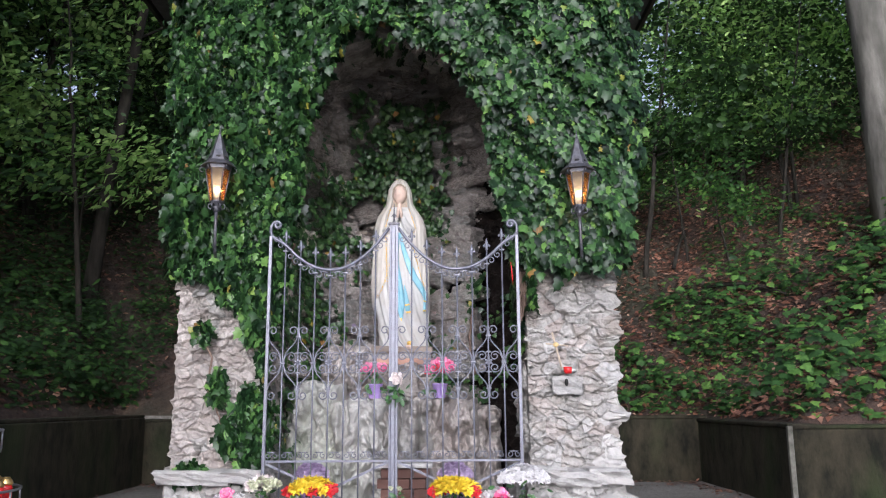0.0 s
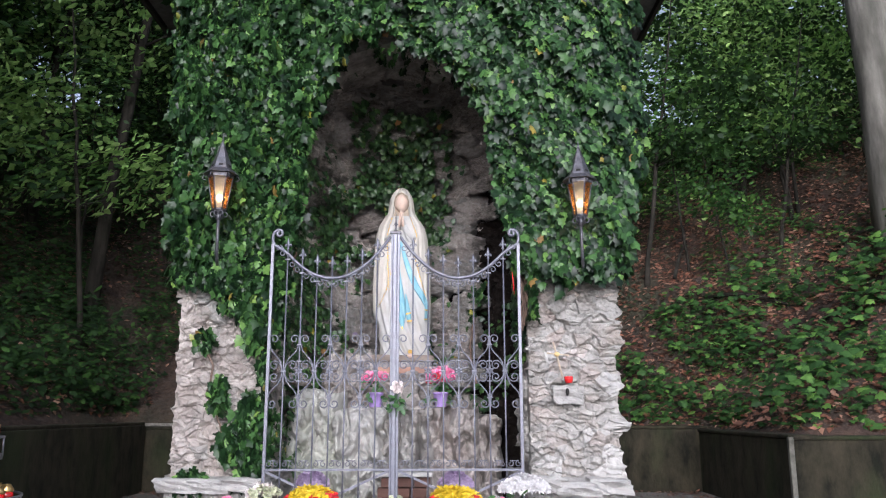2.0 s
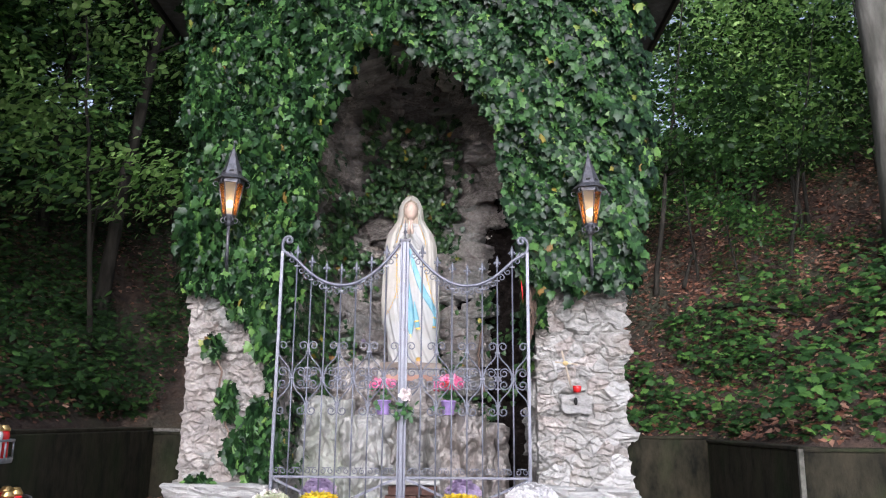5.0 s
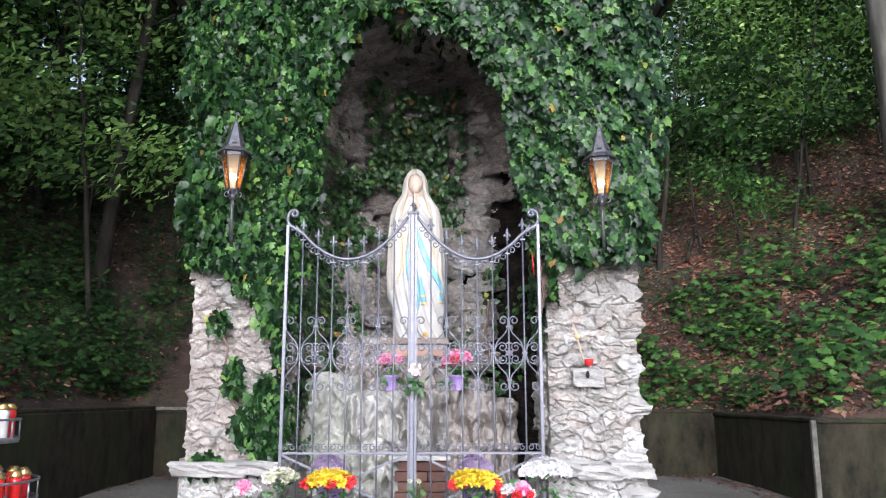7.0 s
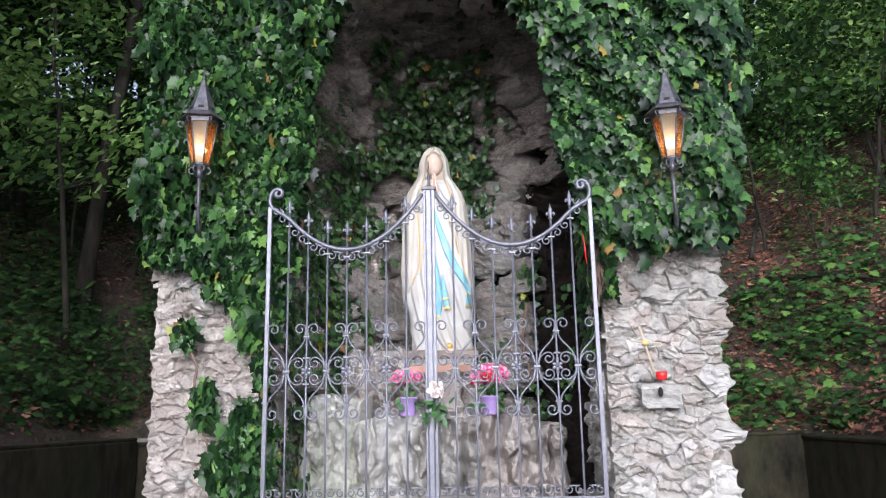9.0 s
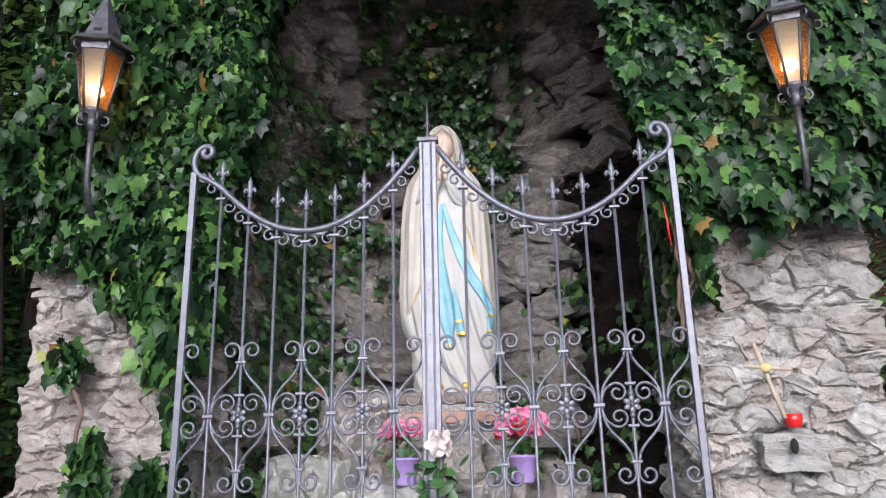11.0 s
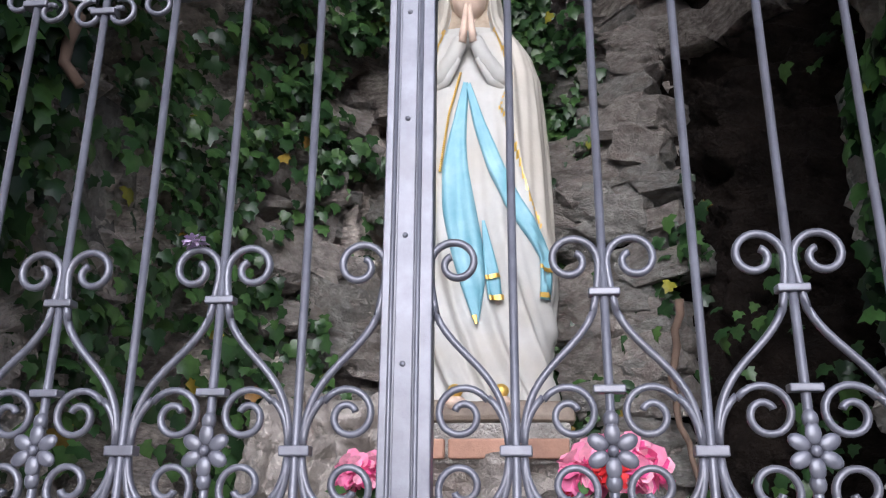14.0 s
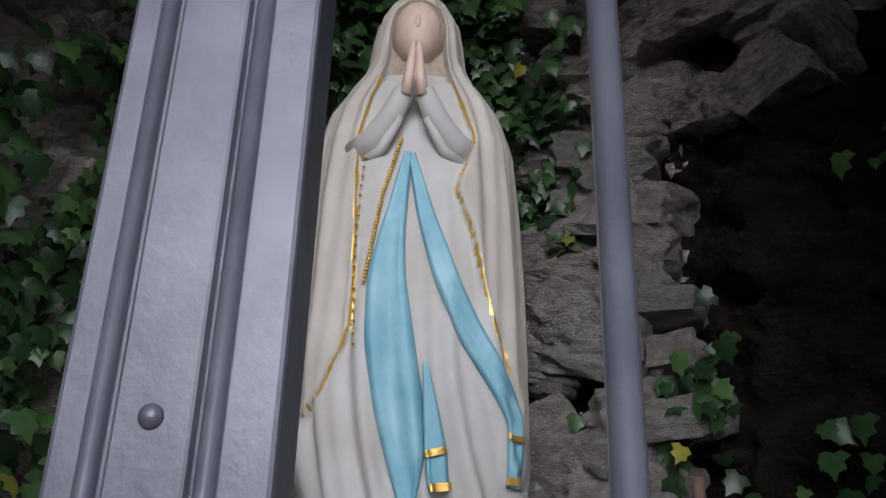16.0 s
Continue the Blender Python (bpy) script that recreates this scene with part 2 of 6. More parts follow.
RED = leaf_mat("red_petals", [(0, (0.48, 0.010, 0.015)), (1, (0.70, 0.03, 0.035))], 0.6, 0.2)
WHITE = leaf_mat("white_petals", [(0, (0.66, 0.64, 0.64)), (1, (0.82, 0.80, 0.80))], 0.6, 0.25)
CREAM = leaf_mat("pale_green_petals", [(0, (0.50, 0.52, 0.33)), (1, (0.68, 0.68, 0.52))], 0.6, 0.25)
PINK = leaf_mat("bright_pink_petals", [(0, (0.76, 0.08, 0.30)), (0.6, (0.86, 0.24, 0.44)), (1, (0.90, 0.45, 0.58))], 0.55, 0.25)
ROSE = leaf_mat("ivory_rose_petals", [(0, (0.72, 0.62, 0.60)), (1, (0.86, 0.80, 0.78))], 0.55, 0.25)
LILAC = leaf_mat("lilac_petals", [(0, (0.40, 0.30, 0.48)), (1, (0.58, 0.47, 0.64))], 0.6, 0.25)
LILAC_POT = tone("lilac_plastic", (0.44, 0.30, 0.66), 0.4, 0.0, 0.05)
CLAY = tone("brown_clay", (0.20, 0.11, 0.07), 0.8, 0.1)
RED_GLASS = tone("red_candle_plastic", (0.55, 0.015, 0.015), 0.2, 0.05, 0.02, spec=0.7)
CLEAR_GLASS = tone("milky_candle_plastic", (0.62, 0.60, 0.58), 0.2, 0.05, 0.02, spec=0.7)
BRASS = mat("gold_candle_lid", (0.50, 0.31, 0.10), (0.70, 0.48, 0.20), 40, 0.3, metal=0.9, bump=0.2, fine=200, depth=0.001)
ZINC = mat("galvanised_steel", (0.20, 0.21, 0.23), (0.32, 0.33, 0.36), 25, 0.4, metal=0.7, bump=0.2, fine=120, depth=0.002)
AMBER = glass_mat("amber_glass", (0.80, 0.47, 0.17), 0.2, 0.14)
FROST = glass_mat("frosted_glass", (0.80, 0.79, 0.80), 0.45, 0.45)
BULB = glow_mat("lit_bulb", (1.0, 0.66, 0.28), 10.0)
ROOFING = mat("grey_roof_board", (0.13, 0.12, 0.12), (0.22, 0.21, 0.21), 12, 0.8, bump=0.4, fine=40)
FASCIA = tone("dark_brown_fascia", (0.035, 0.028, 0.025), 0.7, 0.0)
RIBBON = tone("red_ribbon", (0.60, 0.02, 0.025), 0.5, 0.0)
# black that stands for the shade inside the vents and the ledge hole
BLACK_HOLE = tone("opening_shade", (0.012, 0.011, 0.010), 0.95, 0.0)


# ---- builders ----
def thing(name, at=(0, 0, 0), turn=0.0, label="", category="", group="", kind=""):
    ob = new(name)
    ob.empty_display_size = 0.1
    ob.matrix_basis = pose(*at, 0, 0, turn)
    return tagged(ob, label, category, group, kind)


def finish(me, material, smooth=True):
    for m in material if isinstance(material, (list, tuple)) else (material,):
        me.materials.append(m)
    if smooth:
        me.polygons.foreach_set("use_smooth", [True] * len(me.polygons))
    return me


def mesh_of(name, bm, material, smooth=True):
    me = bpy.data.meshes.new(name)
    bm.to_mesh(me)
    bm.free()
    return finish(me, material, smooth)


def part(name, bm, material, parent=None, label="", smooth=True, m=None):
    """Links a bmesh or a finished mesh as one object under a thing or a part."""
    me = bm if isinstance(bm, bpy.types.Mesh) else mesh_of(name, bm, material, smooth)
    ob = new(name, me)
    ob.parent = parent
    if m is not None:
        ob.matrix_basis = m
    if label:
        ob["label"] = label
    return ob


def box(bm, x0, x1, y0, y1, z0, z1, bevel=0.0):
    r = bmesh.ops.create_cube(bm, size=1.0, matrix=Matrix.Translation(((x0 + x1) / 2, (y0 + y1) / 2, (z0 + z1) / 2)) @ Matrix.Diagonal((x1 - x0, y1 - y0, z1 - z0, 1)))
    if bevel:
        es = {e for v in r["verts"] for e in v.link_edges}
        bmesh.ops.bevel(bm, geom=list(es), offset=bevel, segments=2, affect="EDGES", profile=0.5)
    return bm


def sweep(bm, pts, radius, sides=8, flat=1.0, taper=None, up=Vector((0, 1, 0)), caps=True):
    """A tube along points; flat squeezes it along up; taper(u) scales it along the way."""
    pts = [Vector(p) for p in pts]
    rings = []
    for i, p in enumerate(pts):
        d = (pts[min(i + 1, len(pts) - 1)] - pts[max(i - 1, 0)]).normalized()
        u = up - d * up.dot(d)
        if u.length < 1e-4:
            u = Vector((1, 0, 0)) - d * d.x
        u.normalize()
        w = d.cross(u)
        k = radius * (taper(i / (len(pts) - 1)) if taper else 1)
        rings.append([bm.verts.new(p + (u * math.sin(a) * flat + w * math.cos(a)) * k) for a in (2 * math.pi * (j + 0.5) / sides for j in range(sides))])
    for a, b in zip(rings, rings[1:]):
        for j in range(sides):
            bm.faces.new((a[j], a[(j + 1) % sides], b[(j + 1) % sides], b[j]))
    if caps:
        bm.faces.new(list(reversed(rings[0])))
        bm.faces.new(rings[-1])
    return bm


def lathe(bm, profile, sides=16, centre=(0, 0, 0), cap=True):
    """Turns (radius, z) pairs round the z axis."""
    rings = []
    for r, z in profile:
        rings.append([bm.verts.new((centre[0] + r * math.cos(2 * math.pi * j / sides), centre[1] + r * math.sin(2 * math.pi * j / sides), centre[2] + z)) for j in range(sides)])
    for a, b in zip(rings, rings[1:]):
        for j in range(sides):
            bm.faces.new((a[j], a[(j + 1) % sides], b[(j + 1) % sides], b[j]))
    if cap:
        bm.faces.new(list(reversed(rings[0])))
        bm.faces.new(rings[-1])
    return bm


def ball(bm, at, r, squash=(1, 1, 1), u=12, v=8):
    bmesh.ops.create_uvsphere(bm, u_segments=u, v_segments=v, radius=r, matrix=Matrix.Translation(at) @ Matrix.Diagonal((*squash, 1)))
    return bm


# leaf outlines as a fan: first the raised middle, then the rim
def fan(rim, lift):
    v = np.array([(0.0, 0.36, lift)] + [(x, y, z) for x, y, z in rim])
    n = len(rim)
    return v, [(0, 1 + i, 1 + (i + 1) % n) for i in range(n)]


_half = [(0.23, -0.12, -0.02), (0.54, 0.07, -0.12), (0.34, 0.31, -0.01), (0.40, 0.56, -0.09), (0.165, 0.69, -0.02)]
IVY_LEAF = fan([(0, 0, 0)] + _half + [(0, 1.0, -0.12)] + [(-x, y, z) for x, y, z in reversed(_half)], 0.06)
_oval = [(0.20, 0.18, -0.03), (0.28, 0.48, -0.04), (0.16, 0.80, -0.05)]
OVAL_LEAF = fan([(0, 0, 0)] + _oval + [(0, 1.0, -0.10)] + [(-x, y, z) for x, y, z in reversed(_oval)], 0.05)
LITTER_LEAF = fan([(0, 0, 0), (0.28, 0.35, 0.05), (0, 1, 0), (-0.28, 0.35, 0.05)], -0.04)
WIDE_PETAL = fan([(0, 0, 0), (0.34, 0.30, 0.05), (0.42, 0.70, 0.12), (0.20, 1.0, 0.10), (-0.20, 1.0, 0.10), (-0.42, 0.70, 0.12), (-0.34, 0.30, 0.05)], -0.10)
PETAL = fan([(0, 0, 0), (0.22, 0.45, 0.04), (0.16, 0.9, 0.10), (-0.16, 0.9, 0.10), (-0.22, 0.45, 0.04)], -0.05)

rng = np.random.default_rng(7)


def unit(v):
    return v / np.maximum(np.linalg.norm(v, axis=-1, keepdims=True), 1e-9)


def leaves(name, at, normal, tip, size, shape, material):
    """One mesh of many leaves: at each place a leaf with that normal, its tip pointing along tip."""
    tv, tf = shape
    n = unit(np.asarray(normal, float))
    t = np.asarray(tip, float)
    t = unit(t - n * (t * n).sum(-1, keepdims=True))
    b = np.cross(t, n)
    s = np.asarray(size, float)[:, None, None]
    v = np.asarray(at, float)[:, None, :] + s * (b[:, None, :] * tv[None, :, 0:1] + t[:, None, :] * tv[None, :, 1:2] + n[:, None, :] * tv[None, :, 2:3])
    count, k = len(at), len(tv)
    f = (np.array(tf)[None] + (np.arange(count) * k)[:, None, None]).reshape(-1, 3)
    me = bpy.data.meshes.new(name)
    me.vertices.add(count * k)
    me.vertices.foreach_set("co", v.reshape(-1).astype(np.float32))
    me.loops.add(len(f) * 3)
    me.loops.foreach_set("vertex_index", f.reshape(-1).astype(np.int32))
    me.polygons.add(len(f))
    me.polygons.foreach_set("loop_start", np.arange(0, len(f) * 3, 3, dtype=np.int32))
    me.update(calc_edges=True)
    me.validate()
    return finish(me, material, True)


def grid_mesh(name, points, material, smooth=True, flip=False):
    """A sheet from an array (rows, columns, 3)."""
    r, c, _ = points.shape
    i = np.arange(r * c).reshape(r, c)
    q = np.stack([i[:-1, :-1], i[:-1, 1:], i[1:, 1:], i[1:, :-1]], -1).reshape(-1, 4)
    if flip:
        q = q[:, ::-1]
    me = bpy.data.meshes.new(name)
    me.vertices.add(r * c)
    me.vertices.foreach_set("co", points.reshape(-1).astype(np.float32))
    me.loops.add(len(q) * 4)
    me.loops.foreach_set("vertex_index", q.reshape(-1).astype(np.int32))
    me.polygons.add(len(q))
    me.polygons.foreach_set("loop_start", np.arange(0, len(q) * 4, 4, dtype=np.int32))
    me.update(calc_edges=True)
    return finish(me, material, smooth)


def rough3(p, scale, octaves=4):
    return noise.fractal(Vector(p) * scale, 0.8, 2.1, octaves)


def craggy(p, scale):
    """Broken-rock relief: cells with sharp steps between them, and layers."""
    d, near = noise.voronoi(Vector((p[0], p[1], p[2] * 1.7)) * scale)
    return 0.55 * min(1.0, (d[1] - d[0]) * 4.5) + 0.9 * noise.noise(near[0] * 3.7)


# ---- ground and hillside, one sheet ----
def outside(x, y):
    """Distance from the paved court; 0 inside it."""
    to_box = np.hypot(np.maximum(np.abs(x) - 3.52, 0), np.maximum(y - 3.27, 0))
    left = np.where(y < -14, np.maximum(-14 - y, 0) * 0 + 0, to_box)
    right = np.minimum(to_box, np.maximum(y - 0.72, 0))
    return np.where(x > 0, right, left)


def wavy(x, y, s, seed):
    return (np.sin(x * s * 1.3 + seed) * np.cos(y * s * 1.1 + seed * 2.3) + 0.5 * np.sin(x * s * 2.9 + y * s * 2.3 + seed * 1.7)
            + 0.3 * np.cos(x * s * 5.3 - y * s * 4.7 + seed))


def height(x, y):
    d = outside(x, y)
    flat = 0.40 - 0.09 * np.clip(1.0 - y, 0, 4) + 0.008 * wavy(x, y, 1.3, 1.0)
    climb = 0.8 * np.minimum(d, 9) + 0.22 * np.clip(d - 9, 0, 31)
    hill = np.where(x > 0, 1.06, 1.17) + climb + np.minimum(d, 1.5) * 0.12 * wavy(x, y, 0.9, 3.0) + np.minimum(d, 1) * 0.05 * wavy(x, y, 3.1, 5.0)
    return np.where(d > 0, hill, flat)


def axis(lo, hi, fine_lo, fine_hi, step):
    mid = np.arange(fine_lo, fine_hi, step)
    a = fine_lo - np.geomspace(step * 2, fine_lo - lo, 26)[::-1]
    b = mid[-1] + np.geomspace(step * 2, hi - mid[-1], 26)
    return np.concatenate([a, mid, b])


gx, gy = np.meshgrid(axis(-90, 90, -9, 10, 0.1), axis(-90, 90, -3, 13, 0.1))
sheet = np.stack([gx, gy, height(gx, gy)], -1)
ground_mesh = grid_mesh("ground", sheet, [GRAVEL, EARTH])
cx, cy = (gx[:-1, :-1] + gx[1:, 1:]) / 2, (gy[:-1, :-1] + gy[1:, 1:]) / 2
ground_mesh.polygons.foreach_set("material_index", (outside(cx, cy) > 0).astype(np.int32).reshape(-1))
ground = tagged(new("ground", ground_mesh), "damp gravel court below a dark wooded hillside of bare earth", "ground", kind="structure")

# ---- retaining walls round the court ----
court = thing("retaining_wall", label="low damp mossy concrete retaining wall below the wooded slope", category="wall", kind="structure")


def wall_run(a, b, z0, z1, thick, panels):
    """Concrete panels from a to b, with narrow joints and a paler worn upper edge."""
    a, b = Vector((*a, 0)), Vector((*b, 0))
    run = b - a
    turn = math.degrees(math.atan2(run.y, run.x))
    step = run.length / panels
    for i in range(panels):
        bm = bmesh.new()
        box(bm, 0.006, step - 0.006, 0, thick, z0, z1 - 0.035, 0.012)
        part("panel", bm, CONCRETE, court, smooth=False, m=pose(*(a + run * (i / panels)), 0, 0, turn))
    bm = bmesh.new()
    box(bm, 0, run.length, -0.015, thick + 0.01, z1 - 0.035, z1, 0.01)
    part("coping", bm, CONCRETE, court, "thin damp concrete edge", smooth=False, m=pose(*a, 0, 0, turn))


wall_run((-3.38, -9.0), (-3.38, 3.12), 0.0, 1.21, -0.24, 3)
wall_run((-3.50, 3.14), (3.52, 3.14), 0.0, 1.16, 0.24, 3)
wall_run((3.42, 3.34), (3.42, 0.60), 0.0, 1.12, 0.24, 1)
wall_run((3.44, 0.60), (13.0, 0.60), 0.0, 1.11, 0.22, 4)
bm = bmesh.new()
box(bm, 3.395, 3.44, 0.575, 0.62, 0.0, 1.10, 0.006)
part("corner_edge", bm, COPING, court, "pale worn vertical corner edge", smooth=False)


# ---- stones ----
def stone_mesh(seed, material, cuts=4, crag=0.16):
    bm = bmesh.new()
    bmesh.ops.create_cube(bm, size=1.0)
    bmesh.ops.subdivide_edges(bm, edges=bm.edges, cuts=cuts, use_grid_fill=True)
    off = Vector((seed * 3.7, seed * 1.9, seed * 5.3))
    for v in bm.verts:
        p = v.co.copy()
        q = p * (1.0 - 0.28 * max(0.0, p.length - 0.5))
        k = craggy(p * 1.0 + off, 1.7) * crag + noise.noise(p * 1.6 + off) * 0.12 + noise.noise(p * 4.5 + off) * 0.05
        layer = 0.05 * (math.floor(p.z * 4 + noise.noise(p * 1.3 + off) * 1.5) % 2)
        q += p.normalized() * (k - 0.05) + Vector((0, -layer if p.y < 0 else 0, 0))
        v.co = q
    return mesh_of("stone", bm, material, False)


PALE = [stone_mesh(s, STONE) for s in range(9)]
WARM = [stone_mesh(s + 20, STONE_WARM) for s in range(9)]
CHALK = [stone_mesh(s + 40, WHITE_STONE, crag=0.12) for s in range(7)]
MOTTLED = [stone_mesh(s + 60, NICHE_STONE) for s in range(9)]


def lay(parent, meshes, x, y, z, sx, sy, sz, lean=6.0):
    """One stone of that size."""
    return part("stone", random.choice(meshes), None, parent, m=pose(x, y, z, random.uniform(-lean, lean), random.uniform(-lean, lean), random.choice((0, 180)) + random.uniform(-lean, lean)) @ Matrix.Diagonal((sx, sy, sz, 1)))


def clip(poly, nx, nz, d):
    """The part of a polygon where nx * x + nz * z <= d."""
    out = []
    for (x0, z0), (x1, z1) in zip(poly, poly[1:] + poly[:1]):
        s0, s1 = nx * x0 + nz * z0 - d, nx * x1 + nz * z1 - d
        if s0 <= 0:
            out.append((x0, z0))
        if s0 * s1 < 0:
            u = s0 / (s0 - s1)
            out.append((x0 + (x1 - x0) * u, z0 + (z1 - z0) * u))
    return out


def cells(x0, x1, z0, z1, nx, nz, squash, rnd):
    """Broken-stone pattern: the cells round jittered seeds, wider than high."""
    seeds = []
    for i in range(nz):
        for j in range(nx):
            if rnd.random() < 0.74:
                seeds.append((x0 + (x1 - x0) * (j + 0.5 + rnd.uniform(-0.42, 0.42) + 0.5 * (i % 2) - 0.25) / nx, (z0 + (z1 - z0) * (i + 0.5 + rnd.uniform(-0.42, 0.42)) / nz) * squash))
    for p in seeds:
        poly = [(x0, z0 * squash), (x1, z0 * squash), (x1, z1 * squash), (x0, z1 * squash)]
        for q in seeds:
            if q != p and poly:
                nx_, nz_ = q[0] - p[0], q[1] - p[1]
                poly = clip(poly, nx_, nz_, nx_ * (p[0] + q[0]) / 2 + nz_ * (p[1] + q[1]) / 2)
        if len(poly) > 2:
            yield [(x, z / squash) for x, z in poly]


def cell_stone(parent, poly, y, material, rnd, m, edge, proud=0.032, joint=0.0):
    """A broken stone that fills a cell: front at y, ragged rim, faceted face."""
    cx, cz = sum(p[0] for p in poly) / len(poly), sum(p[1] for p in poly) / len(poly)
    rim = []
    for (xa, za), (xb, zb) in zip(poly, poly[1:] + poly[:1]):
        k = max(1, int(math.hypot(xb - xa, zb - za) / 0.019))
        rim += [(xa + (xb - xa) * i / k, za + (zb - za) * i / k) for i in range(k)]
    off = rnd.uniform(0, 50)
    front = y + rnd.uniform(-proud, proud)
    tx, tz = rnd.uniform(-0.10, 0.10), rnd.uniform(-0.16, 0.06)
    shift = rnd.uniform(-0.12, 0.12)

    def relief(x, z):
        # layers that jut out at their lower edge run through all the stones; broken cells, fine grain
        s = z * 8.2 + shift + 1.5 * noise.noise(Vector((x * 2.6, z * 2.2, 3.0))) + 0.5 * noise.noise(Vector((x * 8, z * 8, 8.0)))
        jut = 1.0 - (s - math.floor(s))
        return (0.027 * jut ** 1.6 + craggy((x, 0.0, z), 6.0) * 0.044 + noise.noise(Vector((x * 5, 2.0, z * 5))) * 0.030
                + noise.noise(Vector((x * 17, 6.0, z * 17))) * 0.014 + noise.noise(Vector((x * 40, 9.0, z * 40))) * 0.006)

    bm = bmesh.new()
    rings = []
    for scale, dy in ((1.02, 0.16), (1.02, 0.012), (0.985, 0.0), (0.90, 0.0), (0.79, 0.0), (0.66, 0.0), (0.52, 0.0), (0.37, 0.0), (0.2, 0.0), (0.07, 0.0)):
        ring = []
        for x, z in rim:
            dx, dz = x - cx, z - cz
            ln = math.hypot(dx, dz) or 1
            s = scale * max(0.2, 1 - joint / ln)
            px, pz = cx + dx * s, cz + dz * s
            out = noise.noise(Vector((px * 9, pz * 9, 4.0))) * 0.030
            if edge and abs(x) > edge - 0.004:
                out += 0.06 * noise.noise(Vector((off, pz * 7, 3.0))) + 0.03 * noise.noise(Vector((off, pz * 19, 7.0))) + 0.02
                px += math.copysign(out, x)
            yy = front + dy + (dy < 0.1) * (tx * dx + tz * dz + 0.02 - relief(px, pz))
            ring.append(bm.verts.new((px + out * 0.8, yy, pz + noise.noise(Vector((px * 9, pz * 9, 14.0))) * 0.024)))
        rings.append(ring)
    n = len(rim)
    for r0, r1 in zip(rings, rings[1:]):
        for j in range(n):
            bm.faces.new((r0[j], r0[(j + 1) % n], r1[(j + 1) % n], r1[j]))
    bm.faces.new(rings[-1])
    return part("stone", bm, material, parent, smooth=False, m=m)


def stone_pillar(side, main, other, chalk, label):
    p = thing("stone_pillar", (side * 1.5, 0.72, 0.70), 0, label, "pillar", "pillars of the shrine")
    bm = bmesh.new()
    box(bm, -0.35, 0.35, -0.33, 0.55, 0.0, 2.1)
    bmesh.ops.subdivide_edges(bm, edges=bm.edges, cuts=14, use_grid_fill=True)
    for v in bm.verts:
        v.co += Vector((v.co.x, v.co.y, 0)).normalized() * (rough3(v.co, 2.5) * 0.04)
    part("core", bm, MORTAR, p, "grey mortar core")
    rnd = random.Random(70 + side)
    for poly in cells(-0.37, 0.37, 0.05, 1.95, 6, 19, 1.35, rnd):
        mid = sum(q[1] for q in poly) / len(poly)
        use = WHITE_STONE if rnd.random() < chalk(mid) else (main if rnd.random() < 0.85 else other)
        cell_stone(p, poly, -0.40, use, rnd, None, 0.37, 0.020, 0.0)
    # the two flanks
    for s in (-1, 1):
        turn = Matrix.Rotation(math.pi / 2 * s, 4, "Z")
        for poly in cells(-0.30, 0.55, 0.05, 1.95, 3, 8, 1.2, rnd):
            cell_stone(p, poly if s > 0 else [(-x, z) for x, z in reversed(poly)], -0.355, main, rnd, turn, 0)
    return p


random.seed(5)
pillar_l = stone_pillar(-1, STONE_WARM, STONE, lambda z: 0.06, "pillar of rough warm grey limestone with ivy creeping over it")
pillar_r = stone_pillar(1, STONE, STONE_WARM, lambda z: 0.30 - 0.15 * z, "pillar of rough pale limestone patched with whitish plaster")


def plinth(side, label):
    p = thing("stone_plinth", (side * 1.47, 0.62, 0.0), 0, label, "plinth", "plinths of the shrine")
    bm = bmesh.new()
    box(bm, -0.38, 0.38, -0.42, 0.65, 0.0, 0.74)
    part("core", bm, MORTAR, p, smooth=False)
    rnd = random.Random(90 + side)
    for k in range(3):
        lay(p, CHALK, -0.27 + 0.27 * k, -0.40, 0.735 + random.uniform(-0.015, 0.015), 0.36, 0.34, 0.12, 4)
    for poly in cells(-0.385, 0.385, 0.02, 0.70, 4, 4, 1.2, rnd):
        cell_stone(p, poly, -0.44, WHITE_STONE if rnd.random() < 0.5 else STONE, rnd, None, 0.385, 0.025)
    for yy in (-0.1, 0.2, 0.5):
        for s in (-1, 1):
            lay(p, PALE, s * 0.37, yy, 0.74, 0.2, 0.36, 0.14, 4)
            lay(p, PALE, s * 0.37, yy, 0.45, 0.2, 0.36, 0.5, 4)
    return p


plinth(-1, "rough pale stone plinth under the ivy-grown pillar")
plinth(1, "rough whitish stone plinth under the pale pillar")


# ---- front wall with its arched opening, and the rock niche behind ----
def opening(z):
    return float(np.interp(z, [0, 2.5, 3.5, 4.0, 4.3, 4.58, 4.74], [1.14, 1.14, 1.0, 0.90, 0.72, 0.46, 0.02]))


